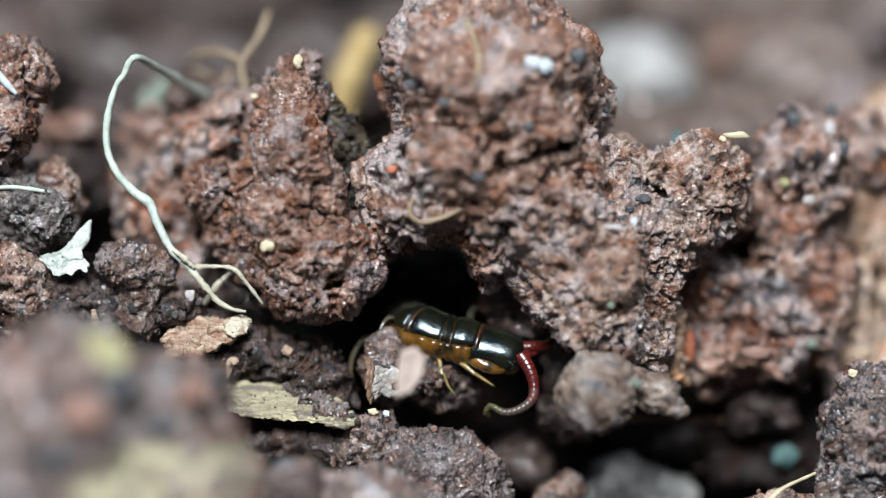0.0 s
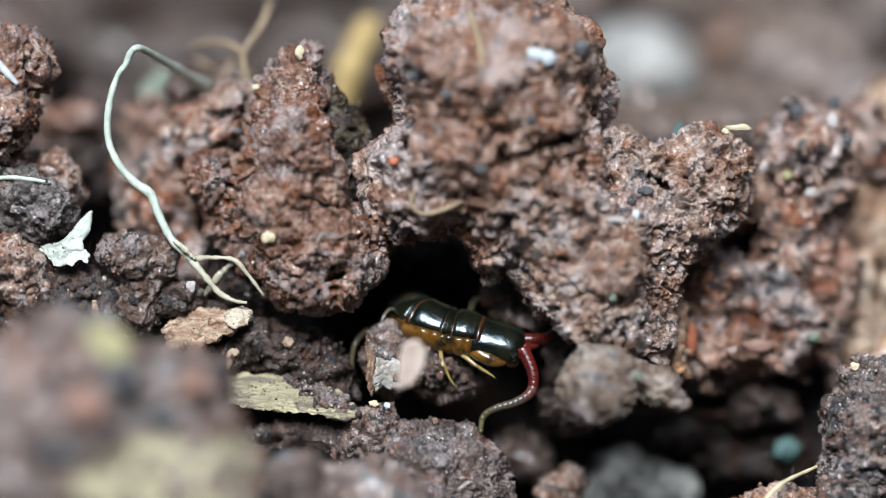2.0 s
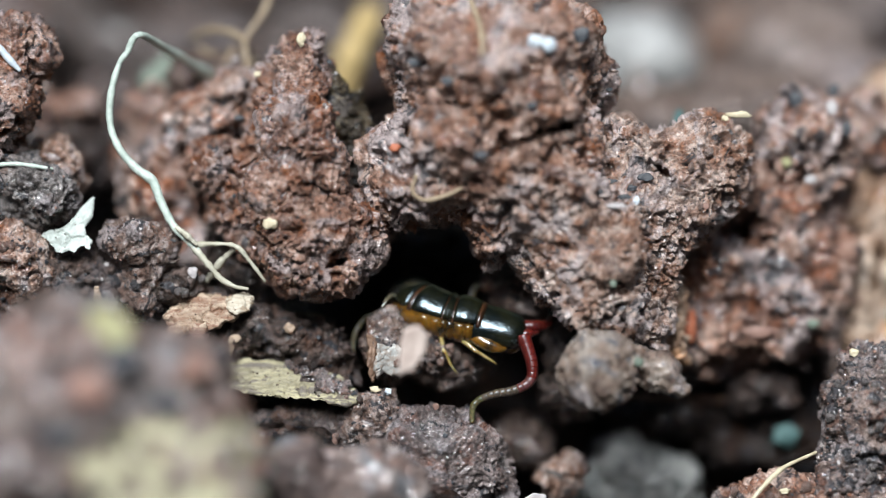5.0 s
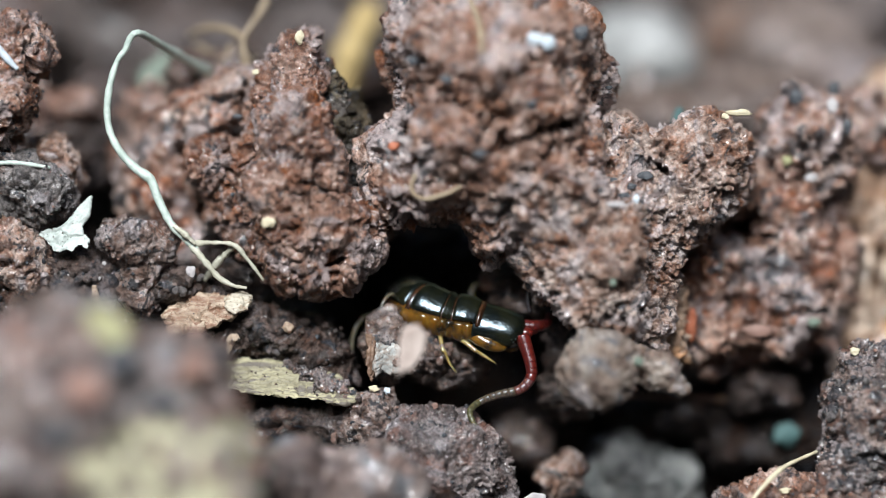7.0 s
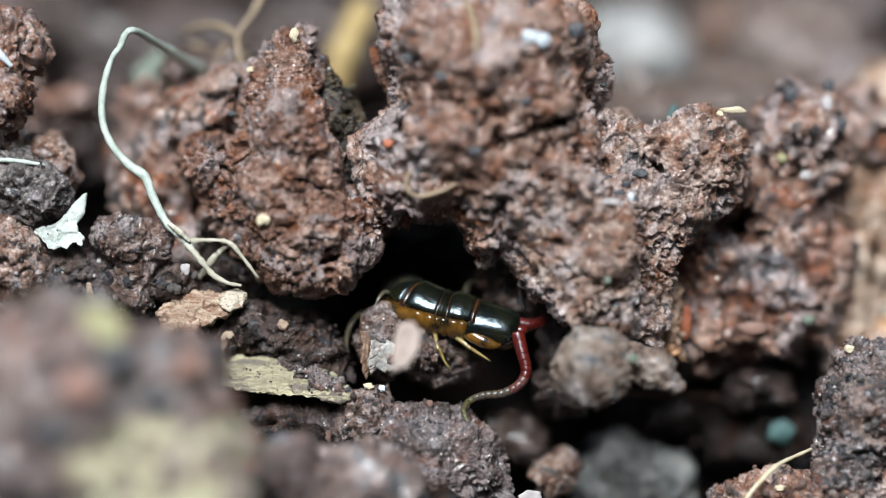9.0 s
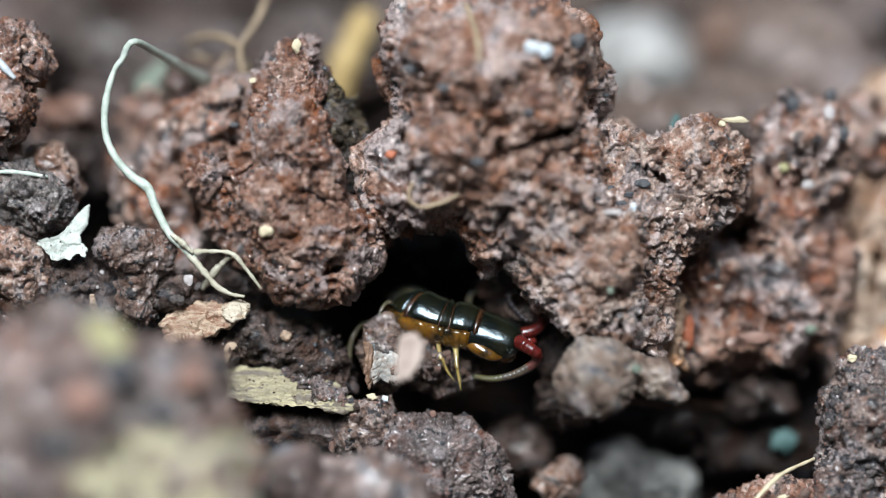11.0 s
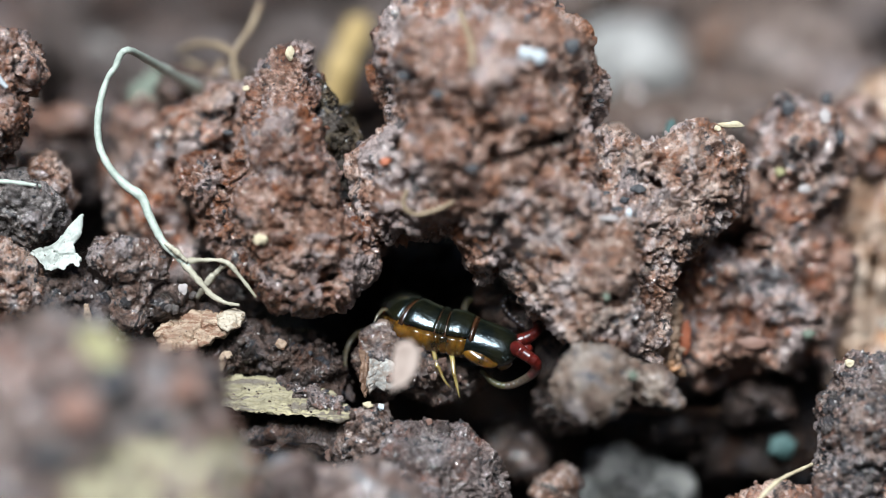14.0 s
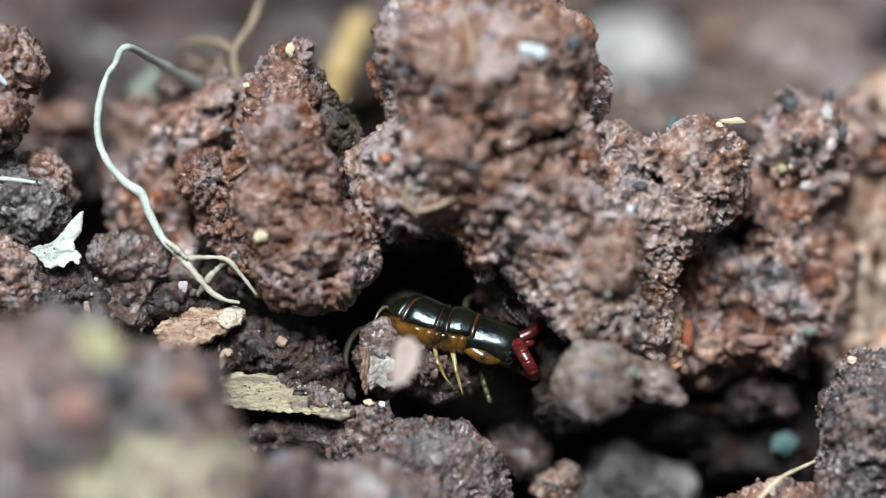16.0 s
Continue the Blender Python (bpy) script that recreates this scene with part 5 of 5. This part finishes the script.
LEG_ROWS = (("amber leg braced on the ledge", LEGS, [(776, 580, 2.2, 6), (780, 600, 1.4, 4.6), (784, 620, 0.9, 4.0), (788, 624, 0.9, 3.4), (796, 644, 1.0, 2.8), (808, 660, 1.4, 1.2)]),
            ("pale leg bent over the ledge", LEG_PALE, [(732, 575, 5, 7), (720, 552, 4.2, 5.5), (706, 530, 3.6, 4.5), (692, 521, 3.0, 4), (680, 532, 2.5, 3.2), (670, 556, 2.2, 1.5)]),
            ("pale leg reaching down in the shade", LEG_PALE, [(668, 555, 6, 6), (645, 562, 4.6, 6), (630, 580, 4, 6), (623, 603, 4, 5), (624, 628, 4, 2.4)]),
            ("pale leg behind the body", LEG_PALE, [(832, 540, 6.5, 7), (836, 512, 7, 6.5), (848, 504, 7.4, 5), (862, 508, 7.8, 4.5), (868, 522, 8, 3)]))
for label, m, rows in LEG_ROWS:
    part("leg", limb(rows, 26, slim=0.85), m, centipede, label)
HIP = Vector(face(810, 595, 1.8))
front_leg = part("leg", tube_bm([(*(np.array(r[:3]) - np.array(HIP)), r[3]) for r in line((808, 594, 1.9, 6), (822, 605, 1.2, 4.6), (840, 620, 0.8, 4.0), (845, 623, 0.8, 3.4), (862, 634, 0.8, 2.7), (877, 644, 1.0, 1.0))], 26, 12, 2, 0.03),
                 LEGS, centipede, "amber front leg with a sharp tip")

# feelers: a chain of barrel-shaped joints
JOINTS = 22


def barrel(length, r0, r1, bead):
    bm = bmesh.new()
    rings = []
    tuck = 0.1 if bead < 0.05 else 0.0
    for f, s in ((-0.05 - tuck, 1 - 2.4 * bead), (0.08, 1 - 0.7 * bead), (0.3, 1.0), (0.7, 1.0), (0.92, 1 - 0.7 * bead), (1.05 + tuck, 1 - 2.4 * bead)):
        r = (r0 + (r1 - r0) * f) * s
        rings.append([bm.verts.new((r * math.cos(a), r * math.sin(a), length * f)) for a in (2 * math.pi * k / 12 for k in range(12))])
    for a, b in zip(rings, rings[1:]):
        for k in range(12):
            bm.faces.new((a[k], a[(k + 1) % 12], b[(k + 1) % 12], b[k]))
    bm.faces.new(rings[0][::-1])
    bm.faces.new(rings[-1])
    return bm


def feeler(label, length, thick, inks):
    """The first joint, with the others under it."""
    radius = [thick * STEP * (1 - 0.66 * (k / JOINTS) ** 0.75) for k in range(JOINTS + 1)]
    joints = []
    for k in range(JOINTS):
        ink = inks[min(k * len(inks) // JOINTS, len(inks) - 1)]
        data = bm_mesh("antenna_joint", barrel(length * STEP / JOINTS * 1.02, radius[k], radius[k + 1], 0.006 if k < 5 else 0.07 if k < 9 else 0.17))
        joints.append(part("antenna" if k == 0 else "antenna_joint", data, ink, joints[0] if k else centipede, label if k == 0 else ""))
    return joints


near_feeler = feeler("jointed antenna, red at its root and olive at its tip", 300, 13.5, (RED, RED, MAUVE, TAUPE, TAUPE, OLIVE, OLIVE))
far_feeler = feeler("jointed antenna, red at its root and dusky at its tip", 200, 12, (RED, RED, DUSKY, DUSKY, DUSKY, DUSKY))

# shapes of the feelers over time, as places on the soil face
NEAR = [(0.0, [(925, 590, .6), (939, 613, .2), (947, 640, 0), (944, 667, -.2), (921, 685, -.3), (894, 690, -.2), (872, 679, .2), (862, 688, .6), (866, 694, 1)]),
        (0.7, [(925, 590, .6), (940, 615, .2), (947, 645, 0), (943, 670, -.2), (920, 688, -.3), (892, 694, -.2), (870, 692, 0), (858, 702, .3), (860, 712, .6)]),
        (1.5, [(925, 592, .6), (942, 628, .2), (943, 660, 0), (920, 683, -.2), (884, 696, -.2), (864, 710, 0), (859, 732, -1)]),
        (2.5, [(925, 593, .6), (943, 636, .2), (938, 672, 0), (905, 688, -.2), (870, 697, -.2), (846, 712, 0), (842, 740, -1.2)]),
        (3.5, [(925, 593, .6), (942, 640, .2), (936, 675, 0), (901, 689, -.2), (864, 697, -.2), (839, 712, 0), (835, 742, -1.4)]),
        (5.2, [(925, 594, .6), (940, 640, .2), (938, 672, 0), (908, 690, -.2), (870, 697, -.2), (838, 714, 0), (834, 745, -1.5)]),
        (7.0, [(925, 596, .6), (938, 640, .2), (940, 668, 0), (920, 690, -.2), (885, 698, -.2), (850, 711, 0), (831, 729, -1.2), (842, 757, -1.8)]),
        (9.0, [(925, 596, .6), (935, 635, .2), (941, 662, 0), (928, 686, -.2), (899, 701, -.2), (868, 704, -.1), (842, 713, 0), (829, 731, -1.2), (838, 752, -1.8)]),
        (10.2, [(925, 591, .6), (950, 612, -.6), (962, 634, -.4), (952, 656, .6), (922, 674, 1.2), (890, 680, 1.6), (862, 680, 2), (846, 690, 2)]),
        (11.3, [(922, 592, .6), (938, 601, -.3), (951, 609, -.2), (953, 619, .5), (938, 632, .7), (914, 643, .8), (890, 650, .9), (868, 652, 1.1), (850, 646, 1.5)]),
        (12.2, [(922, 592, .6), (939, 601, -.3), (953, 611, -.2), (957, 622, .4), (943, 634, .6), (920, 646, .8), (895, 652, .9), (868, 650, 1.1), (850, 636, 1.5)]),
        (13.2, [(922, 591, .6), (940, 600, -.3), (955, 611, -.2), (952, 625, .4), (938, 638, .6), (914, 654, .8), (890, 660, .9), (867, 651, 1.2), (853, 627, 1.8)]),
        (14.2, [(923, 590, .6), (942, 603, -.4), (960, 618, -.2), (956, 634, .8), (936, 648, 1.6), (910, 657, 2), (888, 652, 2.2), (866, 632, 2.6)]),
        (14.7, [(923, 590, .6), (942, 604, -.4), (960, 622, -.2), (952, 632, 2), (920, 634, 4), (888, 630, 4), (866, 636, 3.4), (880, 660, 3), (904, 676, 2.8)]),
        (15.1, [(924, 589, .6), (943, 606, -.5), (960, 628, -.2), (950, 632, 2.6), (915, 622, 4.6), (882, 616, 4.6), (862, 632, 3.6), (884, 661, 3), (914, 689, 2.8)]),
        (15.6, [(924, 590, .6), (939, 612, -.5), (956, 638, -.2), (948, 640, 2.6), (914, 624, 4.6), (882, 616, 4.6), (861, 632, 3.6), (872, 664, 3), (892, 694, 2.8)]),
        (16.0, [(924, 589, .6), (938, 612, -.5), (953, 640, -.2), (946, 642, 2.6), (912, 624, 4.6), (880, 616, 4.6), (861, 630, 3.6), (866, 660, 3), (876, 692, 2.8)])]
FAR = [(0.0, [(926, 576, 1.6), (946, 574, 1.6), (966, 572, 2), (984, 560, 3), (994, 540, 4), (1000, 515, 5), (1004, 490, 6)]),
       (4.2, [(926, 576, 1.6), (946, 574, 1.6), (966, 572, 2), (980, 555, 3), (984, 532, 4), (976, 508, 4.6), (972, 490, 5)]),
       (6.3, [(928, 577, 1.6), (948, 577, 1.6), (968, 572, 2), (972, 548, 2.8), (956, 524, 3.2), (938, 512, 3.2), (934, 530, 3), (938, 552, 2.8)]),
       (9.0, [(929, 578, 1.6), (948, 579, 1.6), (968, 572, 2), (972, 550, 2.8), (953, 524, 3.2), (935, 509, 3.2), (930, 526, 3), (937, 553, 2.8)]),
       (11.3, [(930, 577, 1.6), (948, 572, 1.6), (964, 558, 2), (958, 534, 2.8), (938, 509, 3.2), (912, 502, 3.2), (903, 517, 3), (920, 540, 2.8), (940, 557, 2.6)]),
       (13.0, [(930, 577, 1.6), (948, 571, 1.6), (964, 556, 2), (956, 530, 2.8), (936, 506, 3.2), (909, 500, 3.2), (902, 515, 3), (920, 538, 2.8), (940, 554, 2.6)]),
       (16.0, [(930, 578, 1.6), (947, 570, 1.6), (961, 556, 2), (952, 530, 2.8), (930, 508, 3.2), (908, 504, 3.2), (902, 518, 3), (920, 540, 2.8), (936, 552, 2.6)])]


def arc_points(shape):
    """The shape as JOINTS + 1 places at even steps along it, in the centipede's space."""
    c = catmull([np.array(home(view(*p) * 1000)) for p in shape], 120)
    run = np.concatenate([[0], np.cumsum(np.linalg.norm(np.diff(c, axis=0), axis=1))])
    at = np.linspace(0, run[-1], JOINTS + 1)
    return np.stack([np.interp(at, run, c[:, k]) for k in range(3)], 1)


def feel(joints, shapes):
    """Key every joint of a feeler so that the chain glides from shape to shape."""
    arcs = [(t, arc_points(s)) for t, s in shapes]
    rows = [[] for _ in joints]
    turn = [None] * JOINTS
    for k in range(81):
        t = k * 0.2
        i = max(j for j in range(len(arcs) - 1) if arcs[j][0] <= t + 1e-6)
        (t0, a), (t1, b) = arcs[i], arcs[i + 1]
        f = min(max((t - t0) / (t1 - t0), 0), 1)
        f = f * f * (3 - 2 * f)
        pts = a + (b - a) * f
        first = None
        for n in range(JOINTS):
            way = Vector(pts[n + 1] - pts[n]).normalized()
            if turn[n] is None:
                turn[n] = way.to_track_quat("Z", "Y")
            else:
                turn[n] = (turn[n] @ Vector((0, 0, 1))).rotation_difference(way) @ turn[n]
            m = Matrix.LocRotScale(Vector(pts[n]), turn[n], None)
            if n == 0:
                first = m.inverted()
                rows[n].append((t, m))
            else:
                rows[n].append((t, first @ m))
    for ob, r in zip(joints, rows):
        walk(ob, r)


def turned(about, axis, degrees):
    """A turn about a place, both in the centipede's space."""
    return Matrix.Translation(about) @ Matrix.Rotation(radians(degrees), 4, axis) @ Matrix.Translation(-Vector(about))


def motions():
    away = Vector(TURN[2])
    pivot = home(HEAD_PIVOT)
    walk(head, [(t, turned(pivot, away, a)) for t, a in ((0.0, 0.0), (4.0, 0.5), (9.0, 0.0), (9.6, 0.5), (11.0, 5.0), (13.0, 5.5), (14.5, 5.5), (15.2, 3.5), (16.0, 2.0))])
    hip = Matrix.Translation(HIP - HOME)
    swing = ((0.0, 0.0), (4.2, -1.0), (9.0, 0.0), (9.5, 2.0), (10.6, 42.0), (11.3, 48.0), (13.0, 45.0), (14.5, 44.0), (15.5, 40.0), (16.0, 42.0))
    walk(front_leg, [(t, hip @ Matrix.Rotation(radians(a), 4, away)) for t, a in swing])
    feel(near_feeler, NEAR)
    feel(far_feeler, FAR)


motions()
